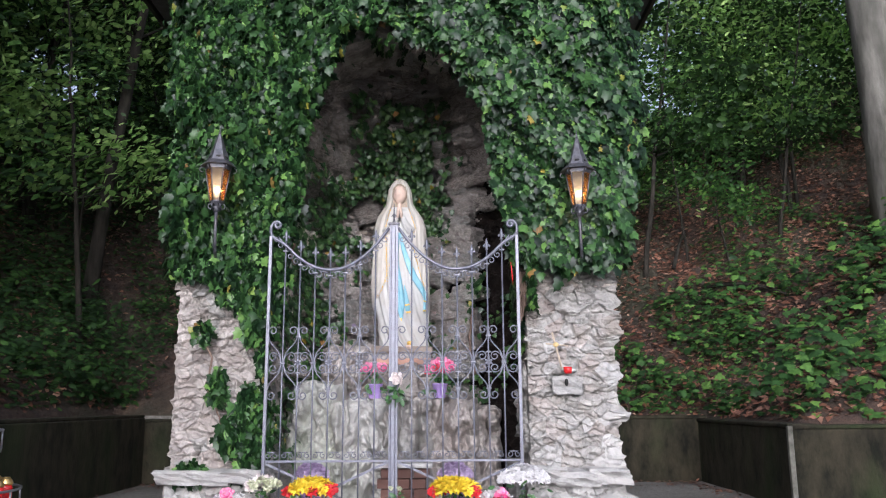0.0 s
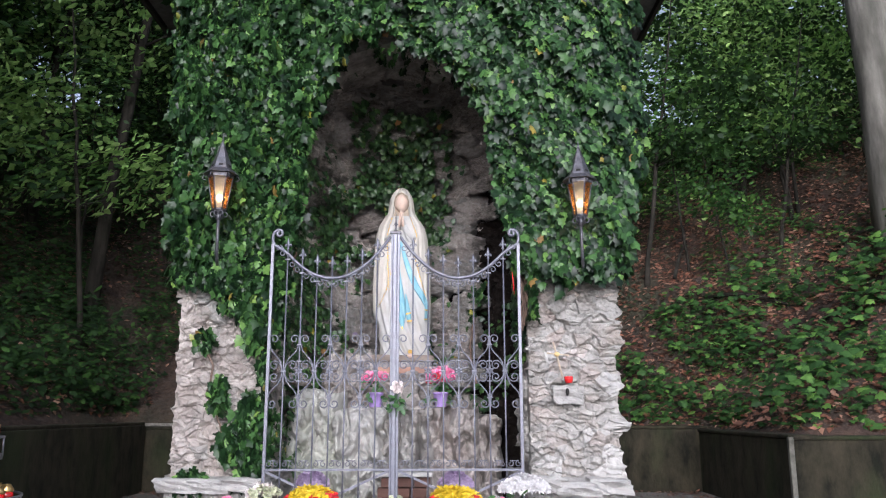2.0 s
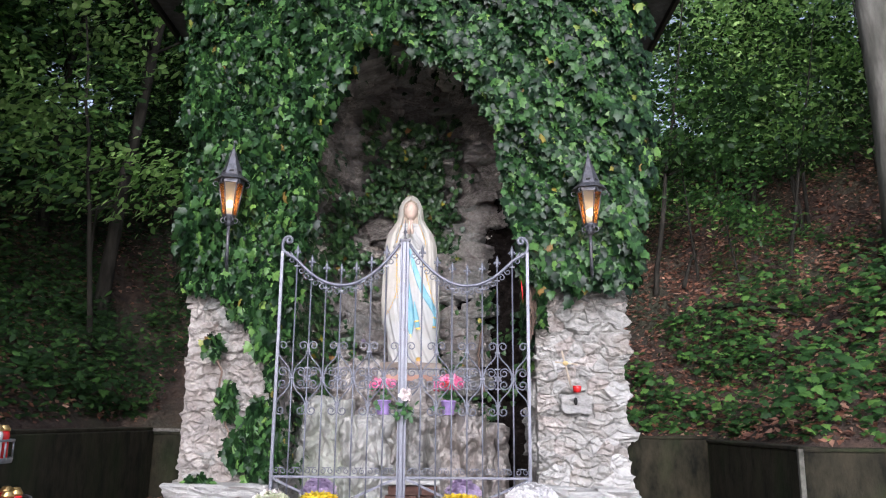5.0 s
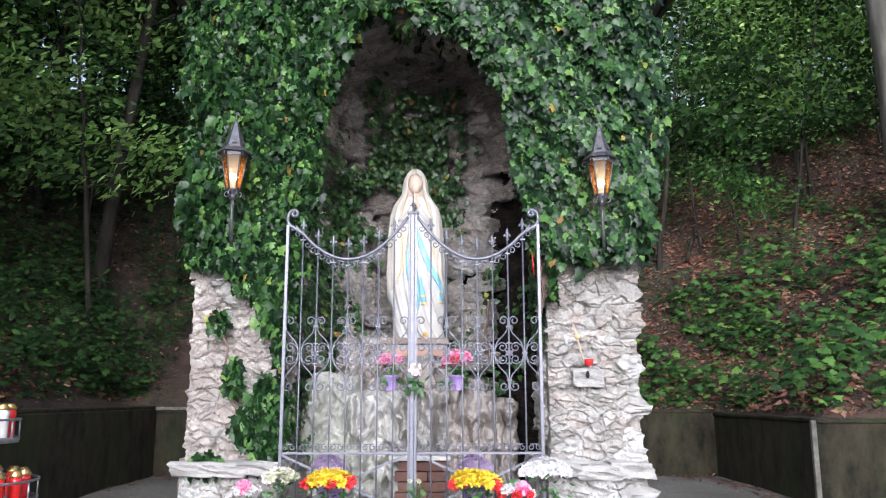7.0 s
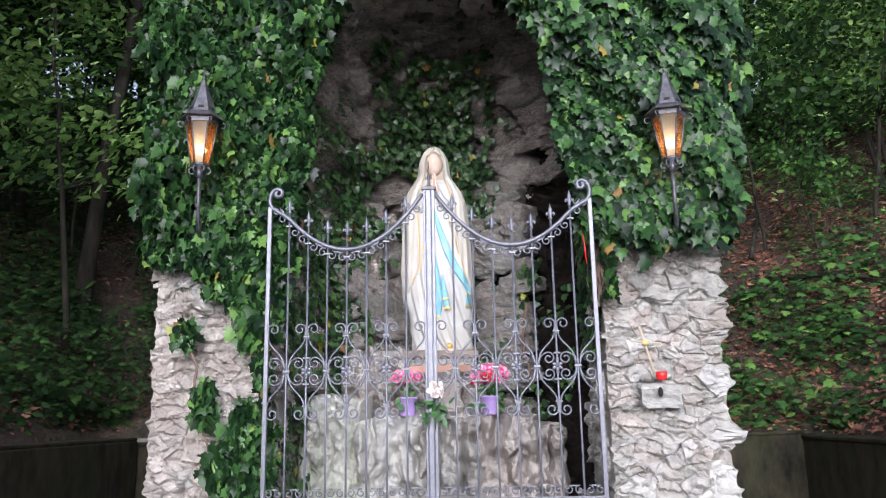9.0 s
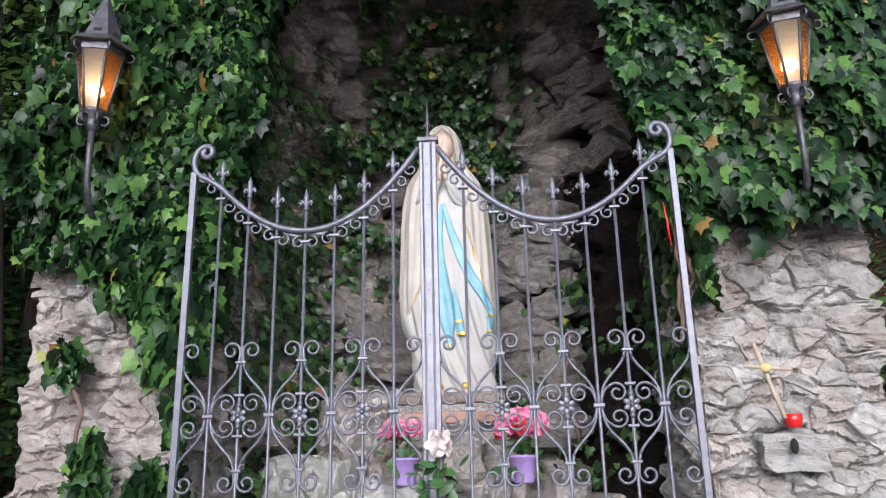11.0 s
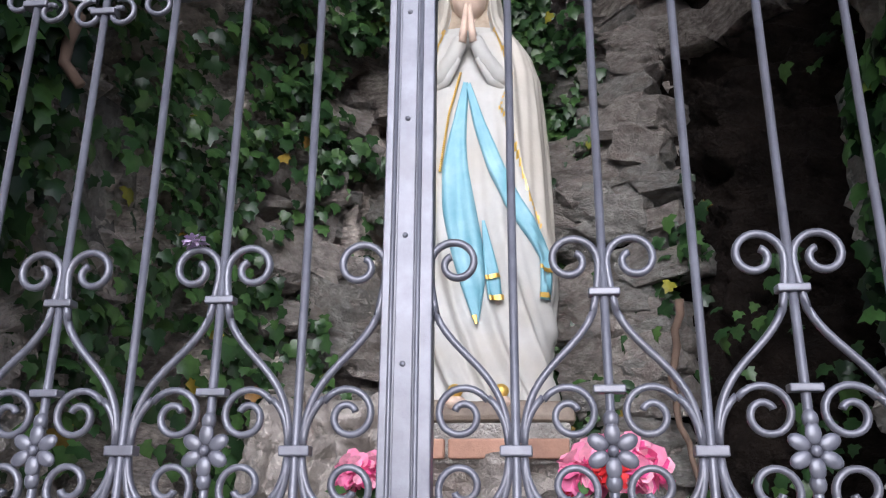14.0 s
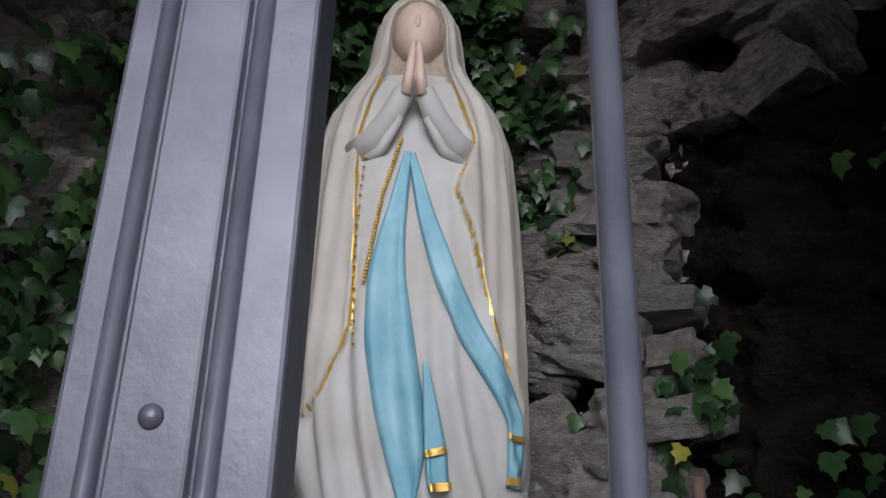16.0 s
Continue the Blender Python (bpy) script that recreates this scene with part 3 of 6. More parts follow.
for s, nm in ((-1, "wall_front_west"), (1, "wall_front_east")):
    zs = np.linspace(2.3, 4.74, 80)
    loop = []
    for z in zs:
        w = opening(z)
        loop.append([(s * 1.92, 1.5, z), (s * 1.92, 0.34, z), (s * (w + 1.92) / 2, 0.34, z), (s * w, 0.36, z), (s * (w + 0.04), 0.62, z), (s * (w + 0.3), 1.5, z), (s * 1.92, 1.5, z)])
    pts = np.array(loop)
    # finer columns along the jamb, then broken-rock relief
    pts = np.concatenate([pts[:, k:k + 1] + (pts[:, k + 1:k + 2] - pts[:, k:k + 1]) * np.linspace(0, 1, m_, endpoint=False)[None, :, None] for k, m_ in enumerate((3, 4, 8, 18, 20, 5))] + [pts[:, -1:]], 1)
    for i in range(pts.shape[0]):
        for j in range(pts.shape[1] - 1):
            q = pts[i, j].copy()
            rock = (craggy(q, 7.0) * 0.07 + craggy(q, 3.2) * 0.09 - 0.05) * (q[1] > 0.37)
            pts[i, j] += np.array((rough3(q, 2.0) * 0.05 - s * rock * 0.7, rough3(q + 9.0, 2.0) * 0.05 * (q[1] > 0.37) - rock * 0.4, 0))
    pts[:, -1] = pts[:, 0]
    tagged(new(nm, grid_mesh(nm, pts, NICHE_STONE, smooth=False, flip=s < 0)), "rough dark stone wall hidden under ivy", "wall", kind="structure")
bm = bmesh.new()
box(bm, -1.95, 1.95, 0.34, 0.70, 4.72, 5.16)
bmesh.ops.subdivide_edges(bm, edges=[e for e in bm.edges if abs(e.verts[0].co.x - e.verts[1].co.x) > 1], cuts=80)
bmesh.ops.subdivide_edges(bm, edges=[e for e in bm.edges if abs(e.verts[0].co.y - e.verts[1].co.y) > 0.3], cuts=10, use_grid_fill=True)
for v in bm.verts:
    if v.co.z < 4.9 and abs(v.co.x) < 1.2:
        v.co.z -= craggy(v.co, 7.0) * 0.09 + craggy(v.co, 3.0) * 0.08 - 0.06
tagged(part("wall_lintel", bm, NICHE_STONE, smooth=False), "rough stone wall above the arch", "wall", kind="structure")
bm = bmesh.new()
box(bm, -1.95, 1.95, 2.75, 2.95, 0.2, 5.16)
box(bm, -1.95, -1.75, 1.45, 2.78, 0.2, 5.16)
box(bm, 1.75, 1.95, 1.45, 2.78, 0.2, 5.16)
tagged(part("wall_rear", bm, NICHE_STONE, smooth=False), "rough stone outer wall of the shrine", "wall", kind="structure")


def niche_point(a, z):
    """A point of the niche: a from 0 (east jamb) over the back to pi (west jamb)."""
    # courses of stone: upright faces with ledges between them
    course = 0.23
    shift = 0.5 * noise.noise(Vector((math.floor(a * 7 + 0.3 * math.floor(z * 3)) * 1.7, 0.0, 2.0)))
    s = z / course + shift
    f = s - math.floor(s)
    zz = (math.floor(s) - shift + max(0.0, (f - 0.72) / 0.28) ** 2) * course if z > 3.2 else z
    u = min(1.0, max(0.0, (zz - 3.3) / 1.68))
    rf = max(0.0, 1 - u ** 1.75) ** (1 / 1.75)
    deep = 1.0 * max(0.0, 1 - abs(a - 0.36) / 0.36) * (1 - min(1.0, u)) ** 0.5
    return np.array(((1.24 + deep * 0.75) * rf * math.cos(a), 0.5 + (2.12 + 0.35 * deep) * rf * abs(math.sin(a)) ** 0.85, z))


rows = []
for z in np.concatenate([np.linspace(0.28, 3.2, 84), np.linspace(3.22, 4.97, 88)]):
    row = []
    for a in np.linspace(0, math.pi, 190):
        p = niche_point(a, z)
        c = np.array((0, 0.9, min(z, 3.4)))
        d = p - c
        d = d / max(1e-6, np.linalg.norm(d))
        k = craggy(p, 8.5) * 0.11 + craggy(p, 4.6) * 0.10 + craggy(p, 1.9) * 0.12 + rough3(p, 1.2) * 0.08 + rough3(p, 6.0) * 0.03 - 0.10
        step = 0.05 * (math.floor(p[2] * 5 + rough3(p, 1.5) * 1.4) % 2)
        row.append(p + d * (k * 0.8 + step - 0.02))
    rows.append(row)
niche_mesh = grid_mesh("wall_niche", np.array(rows), [NICHE_STONE, HOLLOW_SHADE], smooth=False)
# deep shade painted near-black: the east hollow and the gaps behind its stones
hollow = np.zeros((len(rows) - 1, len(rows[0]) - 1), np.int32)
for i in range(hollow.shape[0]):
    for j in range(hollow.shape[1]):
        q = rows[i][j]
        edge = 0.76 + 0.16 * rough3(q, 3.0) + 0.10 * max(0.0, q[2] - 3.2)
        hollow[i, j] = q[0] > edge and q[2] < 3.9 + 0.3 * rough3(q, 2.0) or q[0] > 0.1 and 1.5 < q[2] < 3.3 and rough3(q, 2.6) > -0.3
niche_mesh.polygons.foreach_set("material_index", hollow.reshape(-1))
niche = tagged(new("wall_niche", niche_mesh),
               "arched niche of rough dark-mottled limestone with ivy growing on it", "niche", kind="structure")
random.seed(11)


def niche_stone(x_lo, x_hi, z_lo, z_hi, count, size, meshes, proud=0.02):
    done = 0
    while done < count:
        a, z = random.uniform(0.12, math.pi - 0.12), random.uniform(z_lo, z_hi)
        p = niche_point(a, z)
        if not x_lo < p[0] < x_hi:
            continue
        s = random.uniform(*size)
        ob = lay(niche, meshes, p[0] * 0.985, p[1] - proud, z, s * random.uniform(1, 1.6), s, s * random.uniform(0.5, 1.0), 20)
        ob.matrix_basis = ob.matrix_basis @ Matrix.Rotation(a - math.pi / 2, 4, "Z")
        done += 1


niche_stone(-0.95, -0.30, 0.95, 2.95, 60, (0.12, 0.28), WARM + PALE)
niche_stone(-0.75, -0.25, 3.1, 3.65, 9, (0.12, 0.24), WARM + PALE)
niche_stone(0.28, 0.76, 1.6, 3.75, 110, (0.09, 0.22), WARM + PALE, 0.14)
niche_stone(-0.50, -0.10, 1.75, 2.9, 44, (0.12, 0.26), WARM + PALE, 0.16)
niche_stone(-1.2, 1.2, 3.45, 4.90, 300, (0.10, 0.27), MOTTLED + MOTTLED + WARM)
niche_stone(-1.2, 0.8, 0.6, 2.0, 30, (0.14, 0.30), MOTTLED + WARM)

# ---- roof over the shrine ----
roof = thing("shelter_roof", (0, 0.9, 5.16), 0, "flat grey boarded roof with a dark brown edge over the shrine", "roof")
bm = bmesh.new()
box(bm, -2.40, 2.44, -0.75, 2.3, 0.0, 0.10)
part("deck", bm, ROOFING, roof, smooth=False)
for x0, x1, y0, y1 in ((-2.445, -2.402, -0.75, 2.3), (2.442, 2.485, -0.75, 2.3), (-2.445, 2.485, -0.795, -0.752), (-2.445, 2.485, 2.302, 2.345)):
    bm = bmesh.new()
    box(bm, x0, x1, y0, y1, -0.05, 0.14, 0.006)
    part("fascia", bm, FASCIA, roof, smooth=False)


# ---- ivy ----
def ivy_edge_left(z):
    return np.interp(z, [2.0, 2.6, 3.3, 3.85, 4.24, 4.5, 4.66, 4.72], [1.02, 0.92, 0.82, 0.78, 0.62, 0.52, 0.40, 0.0])


def ivy_edge_right(z):
    return np.interp(z, [2.4, 2.62, 3.05, 3.5, 3.92, 4.29, 4.5, 4.62], [1.10, 1.06, 0.90, 0.84, 0.82, 0.58, 0.38, -0.3])


def lump(x, z, s, seed):
    return 0.5 + 0.33 * (np.sin(x * s + seed) * np.cos(z * s * 0.9 + seed * 1.7) + 0.6 * np.sin(x * s * 2.3 + z * s * 1.9 + seed))


def ivy_front(side, count):
    x = rng.uniform(0, 2.3, count) * side
    z = rng.uniform(0.7, 5.2, count)
    ragged = 0.10 * (lump(x, z, 9, 2.0) - 0.5) + rng.normal(0, 0.03, count)
    edge = (ivy_edge_left(z) if side < 0 else ivy_edge_right(z)) + ragged
    ax = np.abs(x)
    if side < 0:
        low = np.interp(ax, [1.0, 1.2, 1.42, 1.62, 1.95], [2.1, 2.1, 2.24, 2.36, 2.40]) + ragged * 1.5
        rim = np.interp(z, [2.3, 3.3, 4.3, 4.9], [1.93, 1.93, 2.02, 2.10]) + ragged
    else:
        low = np.interp(ax, [1.0, 1.3, 1.95], [2.56, 2.50, 2.46]) + ragged * 1.5
        rim = np.interp(z, [2.3, 2.7, 3.2, 3.6, 4.6], [1.93, 1.97, 2.08, 2.20, 2.20]) + ragged * 1.4
    keep = (ax > edge) & (ax < rim) & (z > low)
    if side < 0:
        for px, pz, rx, rz in ((-1.16, 1.98, 0.15, 0.16), (-1.16, 1.18, 0.20, 0.33), (-1.32, 1.08, 0.15, 0.17), (-1.47, 1.47, 0.08, 0.16), (-1.62, 1.93, 0.10, 0.10), (-1.66, 0.78, 0.14, 0.10), (-1.2, 0.8, 0.13, 0.08), (-1.08, 1.66, 0.05, 0.16)):
            keep |= (((x - px) / rx) ** 2 + ((z - pz) / rz) ** 2 < 0.6 + 0.5 * rng.random(count)) & (rng.random(count) < 0.8)
    x, z = x[keep], z[keep]
    n = len(x)
    u = rng.random(n)
    high = np.clip((z - 2.1) / 0.6, 0, 1)
    bulge = 0.32 * high * np.clip(lump(x, z, 6.5, 1.0), 0, 1.2)
    y = 0.28 - high * 0.02 - (0.05 + bulge) * u ** 0.6 - (1 - high) * 0.10
    # the rim rounds back
    y += np.clip((np.abs(x) - 1.75) / 0.4, 0, 1) ** 2 * 0.25
    near_gate = (np.abs(x) < 1.3) & (z < 3.05)
    y = np.where(near_gate, np.maximum(y, 0.06 + 0.05 * rng.random(n)), y)
    nrm = np.stack([(rng.normal(0.08, 0.36, n) if side > 0 else rng.normal(-0.45, 0.7, n)) + np.clip((np.abs(x) - 1.7), 0, 1) * side, -np.ones(n), rng.normal(0.18, 0.32, n) if side > 0 else rng.normal(-0.20, 0.6, n)], -1)
    tip = np.stack([rng.normal(0, 0.55, n), -0.5 * np.ones(n), -np.ones(n)], -1)
    size = rng.uniform(0.05, 0.12 if side > 0 else 0.108, n) * (0.75 + 0.5 * lump(x, z, 3.0, 4.0))
    return np.stack([x, y, z], -1), nrm, tip, size


def ivy_side(side, count):
    y, z = rng.uniform(0.3, 1.7, count), rng.uniform(2.45, 5.1, count)
    x = side * (1.97 + 0.12 * lump(y, z, 4, 3.0) * rng.random(count))
    nrm = np.stack([side * np.ones(count), rng.normal(-0.2, 0.4, count), rng.normal(0.3, 0.35, count)], -1)
    tip = np.stack([side * 0.4 * np.ones(count), rng.normal(0, 0.5, count), -np.ones(count)], -1)
    return np.stack([x, y, z], -1), nrm, tip, rng.uniform(0.05, 0.1, count)


def ivy_reveal(side, count):
    """Leaves that turn the corner of the arch."""
    y, z = rng.uniform(0.1, 0.75, count), rng.uniform(2.1, 4.66, count)
    e = ivy_edge_left(z) if side < 0 else ivy_edge_right(z)
    keep = rng.random(count) < np.clip(1.15 - y * 1.3, 0, 1) * (1.0 if side < 0 else 1.1)
    x = side * (e + 0.02 + 0.05 * rng.random(count) + 0.15 * (y - 0.1))
    nrm = np.stack([-side * np.ones(count), rng.normal(-0.6, 0.4, count), rng.normal(0.2, 0.4, count)], -1)
    tip = np.stack([-side * 0.3 + rng.normal(0, 0.4, count), rng.normal(-0.3, 0.5, count), -np.ones(count)], -1)
    return (np.stack([x, y, z], -1)[keep], nrm[keep], tip[keep], rng.uniform(0.05, 0.095, count)[keep])


def ivy_jamb(count):
    """Leaves on the inner flank of the east pillar, beside the roots."""
    y, z = rng.uniform(0.32, 1.1, count), rng.uniform(1.75, 2.75, count)
    keep = lump(y, z, 7, 3.0) + rng.normal(0, 0.1, count) < 0.25 + 0.45 * (z - 1.75)
    x = 1.11 - 0.05 * rng.random(count)
    nrm = np.stack([-np.ones(count), rng.normal(-0.5, 0.4, count), rng.normal(0.2, 0.4, count)], -1)
    tip = np.stack([-0.3 + rng.normal(0, 0.3, count), rng.normal(-0.2, 0.5, count), -np.ones(count)], -1)
    return (np.stack([x, y, z], -1)[keep], nrm[keep], tip[keep], rng.uniform(0.05, 0.09, count)[keep])


def joined(*sets):
    return [np.concatenate(c) for c in zip(*sets)]


for nm, side, lab in (("ivy", -1, "dense dark green ivy covering the stone shrine front"), ("ivy", 1, "dense glossy green ivy covering the stone shrine front")):
    more = (ivy_jamb(700),) if side > 0 else ()
    at, nrm, tip, size = joined(*more, ivy_front(side, 27000 if side > 0 else 31000), ivy_side(side, 1800), ivy_reveal(side, 2200))
    tagged(new(nm, leaves(nm, at, nrm, tip, size, IVY_LEAF, IVY)), lab, "ivy", "ivy on the shrine", "stuff")


def ivy_niche(count):
    a, z = rng.uniform(0.05, math.pi - 0.05, count), rng.uniform(0.7, 4.75, count)
    p = np.array([niche_point(i, j) for i, j in zip(a, z)])
    x = p[:, 0]
    r = lump(a * 2.0, z, 5.0, 6.0) + rng.normal(0, 0.12, count)
    dens = np.where(x < -0.62, 0.66, 0.42)
    dens = np.where((z > 3.0) & (z < 4.5) & (np.abs(x + 0.03) < 0.72 - 0.45 * np.maximum(z - 3.5, 0)), 1.0, dens)
    dens = np.where((x > 0.12) & (x < 0.36) & (z < 3.3) & (z > 1.6), 0.9, dens)
    dens = np.where((x > -0.45) & (x < -0.05) & (z < 3.0), 0.2, dens)
    dens = np.where((x > 0.36) & (x < 0.62), 0.55, dens)
    dens = np.where((x > 0.62), 0.30 * (z < 2.6) + 0.1, dens)
    dens = np.where((z > 4.5) | ((z > 3.7) & (np.abs(x) > 0.75)), 0.05, dens)
    for px, pz, rx, rz in ((-0.55, 2.45, 0.25, 0.6), (-0.52, 3.38, 0.24, 0.26), (-0.62, 1.5, 0.36, 0.5)):
        dens = np.where(((x - px) / rx) ** 2 + ((z - pz) / rz) ** 2 < 1, 0.12, dens)
    dens = np.where((z < 1.35) & (x > -0.75), 0.06, dens)
    keep = (r < dens * 0.95) & (rng.random(count) < 0.25 + dens)
    a, z, p = a[keep], z[keep], p[keep]
    n = len(a)
    inward = np.stack([-np.cos(a), -np.sin(a), np.zeros(n)], -1)
    at = p + inward * (0.06 + 0.16 * rng.random(n) + 0.14 * (z > 3.5))[:, None]
    nrm = inward + np.stack([rng.normal(0, 0.4, n), rng.normal(-0.2, 0.3, n), rng.normal(0.3, 0.4, n)], -1)
    tip = inward * 0.4 + np.stack([rng.normal(0, 0.5, n), rng.normal(0, 0.3, n), -np.ones(n)], -1)
    return at, nrm, tip, rng.uniform(0.04, 0.082, n)


tagged(new("niche_ivy", leaves("niche_ivy", *ivy_niche(19000), IVY_LEAF, IVY_LIFTED)), "ivy creeping over the rock of the niche, its green brightened against the shade", "ivy", "ivy on the shrine", "stuff")


def stem(name, pts, r, label, wob=0.02, material=STEM):
    rr = random.Random(len(name) + int(pts[0][2] * 100))
    ps = [Vector(p) for p in pts]
    dense = []
    for a, b in zip(ps, ps[1:]):
        for k in range(6):
            q = a.lerp(b, k / 6)
            dense.append(q + Vector((rr.uniform(-wob, wob), rr.uniform(-wob, wob) * 0.5, 0)))
    dense.append(ps[-1])
    bm = sweep(bmesh.new(), dense, r, 7, taper=lambda u: 1.2 - 0.5 * u)
    return tagged(part(name, bm, material), label, "stem")


stem("dry_vine", [(-1.63, 0.20, 1.92), (-1.52, 0.18, 1.70), (-1.56, 0.18, 1.45), (-1.44, 0.19, 1.22), (-1.42, 0.20, 0.9)], 0.009, "thin dry brown ivy stem on the warm stone pillar", 0.012)
for k in range(5):
    stem("dry_vine", [(1.06 + 0.014 * k, 0.30 + 0.02 * (k % 3), 2.62 - 0.05 * k), (1.08 + 0.012 * k, 0.28 + 0.02 * (k % 2), 2.25), (1.05 + 0.015 * k, 0.29, 1.92 + 0.04 * k)], 0.011, "shaggy brown ivy root beside the niche", 0.014)
stem("dry_vine", [(0.72, 1.9, 2.3), (0.68, 1.95, 1.95), (0.74, 1.9, 1.6)], 0.014, "shaggy brown ivy root in the niche", 0.010)
stem("dry_vine", [(-0.95, 0.55, 3.3), (-1.0, 0.5, 2.9), (-0.92, 0.55, 2.55)], 0.02, "brown ivy stem at the edge of the niche", 0.03)


# ---- wrought-iron gate: two leaves on the plane y = 0 ----
def arc_spiral(cx, cz, r0, r1, a0, a1, n=22):
    return [Vector((cx + (r0 + (r1 - r0) * i / n) * math.cos(a0 + (a1 - a0) * i / n), 0, cz + (r0 + (r1 - r0) * i / n) * math.sin(a0 + (a1 - a0) * i / n))) for i in range(n + 1)]


def bez(p0, p1, p2, p3, n=12):
    p0, p1, p2, p3 = (Vector((p[0], 0, p[1])) for p in (p0, p1, p2, p3))
    return [p0 * (1 - t) ** 3 + p1 * 3 * t * (1 - t) ** 2 + p2 * 3 * t * t * (1 - t) + p3 * t ** 3 for t in (i / n for i in range(n + 1))]


def arch_z(d):
    """Height of the sagging top bar at d from the leaf's middle."""
    return 2.410 + 1.50 * d * d


BAR_R = 0.0064
PITCH = 0.125
ZC = 1.645
# curves drawn for the left side of a bar at x = 0, whose neighbour stands at x = -PITCH
top_curl = (arc_spiral(-0.043, 1.905, 0.012, 0.037, math.radians(420), math.radians(0), 26)
            + bez((-0.006, 1.895), (-0.008, 1.87), (-0.012, 1.85), (-0.016, 1.83), 4)
            + bez((-0.016, 1.83), (-0.045, 1.765), (-0.113, 1.755), (-0.115, 1.655), 14))
inner_curl = arc_spiral(-0.052, 1.692, 0.011, 0.040, math.radians(-330), math.radians(150), 30) + bez((-0.088, 1.715), (-0.105, 1.70), (-0.113, 1.68), (-0.114, 1.65), 6)


def curve_mesh(name, pts, r, sx=1, flip=False, flat=1.15):
    q = [Vector((p.x * sx, p.y, (2 * ZC - p.z) if flip else p.z)) for p in pts]
    return mesh_of(name, sweep(bmesh.new(), q, r, 6, flat=flat), IRON)


SCROLLS = [[curve_mesh("scroll", top_curl, 0.0058, sx, f) for f in (False, True)] for sx in (1, -1)]
CURLS = [[curve_mesh("scroll", inner_curl, 0.0054, sx, f) for f in (False, True)] for sx in (1, -1)]
BAND = curve_mesh("scroll", arc_spiral(-0.031, 0, 0.008, 0.025, math.radians(-300), math.radians(100), 22) + arc_spiral(0.031, 0, 0.025, 0.008, math.radians(80), math.radians(480), 22), 0.0042)
bm = bmesh.new()
box(bm, -0.0215, 0.0215, -0.011, 0.011, -0.0055, 0.0055, 0.002)
COLLAR = mesh_of("collar", bm, IRON, False)
bm = bmesh.new()
for i in range(6):
    a = 2 * math.pi * (i + 0.5) / 6
    bmesh.ops.create_uvsphere(bm, u_segments=10, v_segments=6, radius=0.0125, matrix=pose(0.0215 * math.cos(a), -0.009, 0.0215 * math.sin(a), 0, -math.degrees(a), 0) @ Matrix.Diagonal((1.25, 0.35, 0.85, 1)))
ball(bm, (0, -0.013, 0), 0.0075, (1, 0.7, 1), 8, 6)
for s in (-1, 1):
    ball(bm, (0, -0.004, 0.040 * s), 0.011, (1, 0.8, 1.2), 8, 6)
FLOWER = mesh_of("rosette", bm, IRON)
bm = bmesh.new()
lathe(bm, [(0.008, -0.105), (0.012, -0.10), (0.012, -0.092), (0.008, -0.088), (0.010, -0.07), (0.014, -0.05), (0.010, -0.03), (0.0045, -0.012), (0.001, 0.0)], 8)
for s in (-1, 1):
    sweep(bm, [(0, 0, -0.088), (s * 0.010, 0, -0.066), (s * 0.021, 0, -0.058), (s * 0.026, 0, -0.068), (s * 0.020, 0, -0.078)], 0.0062, 6, flat=0.8)
SPEAR = mesh_of("spearhead", bm, IRON)


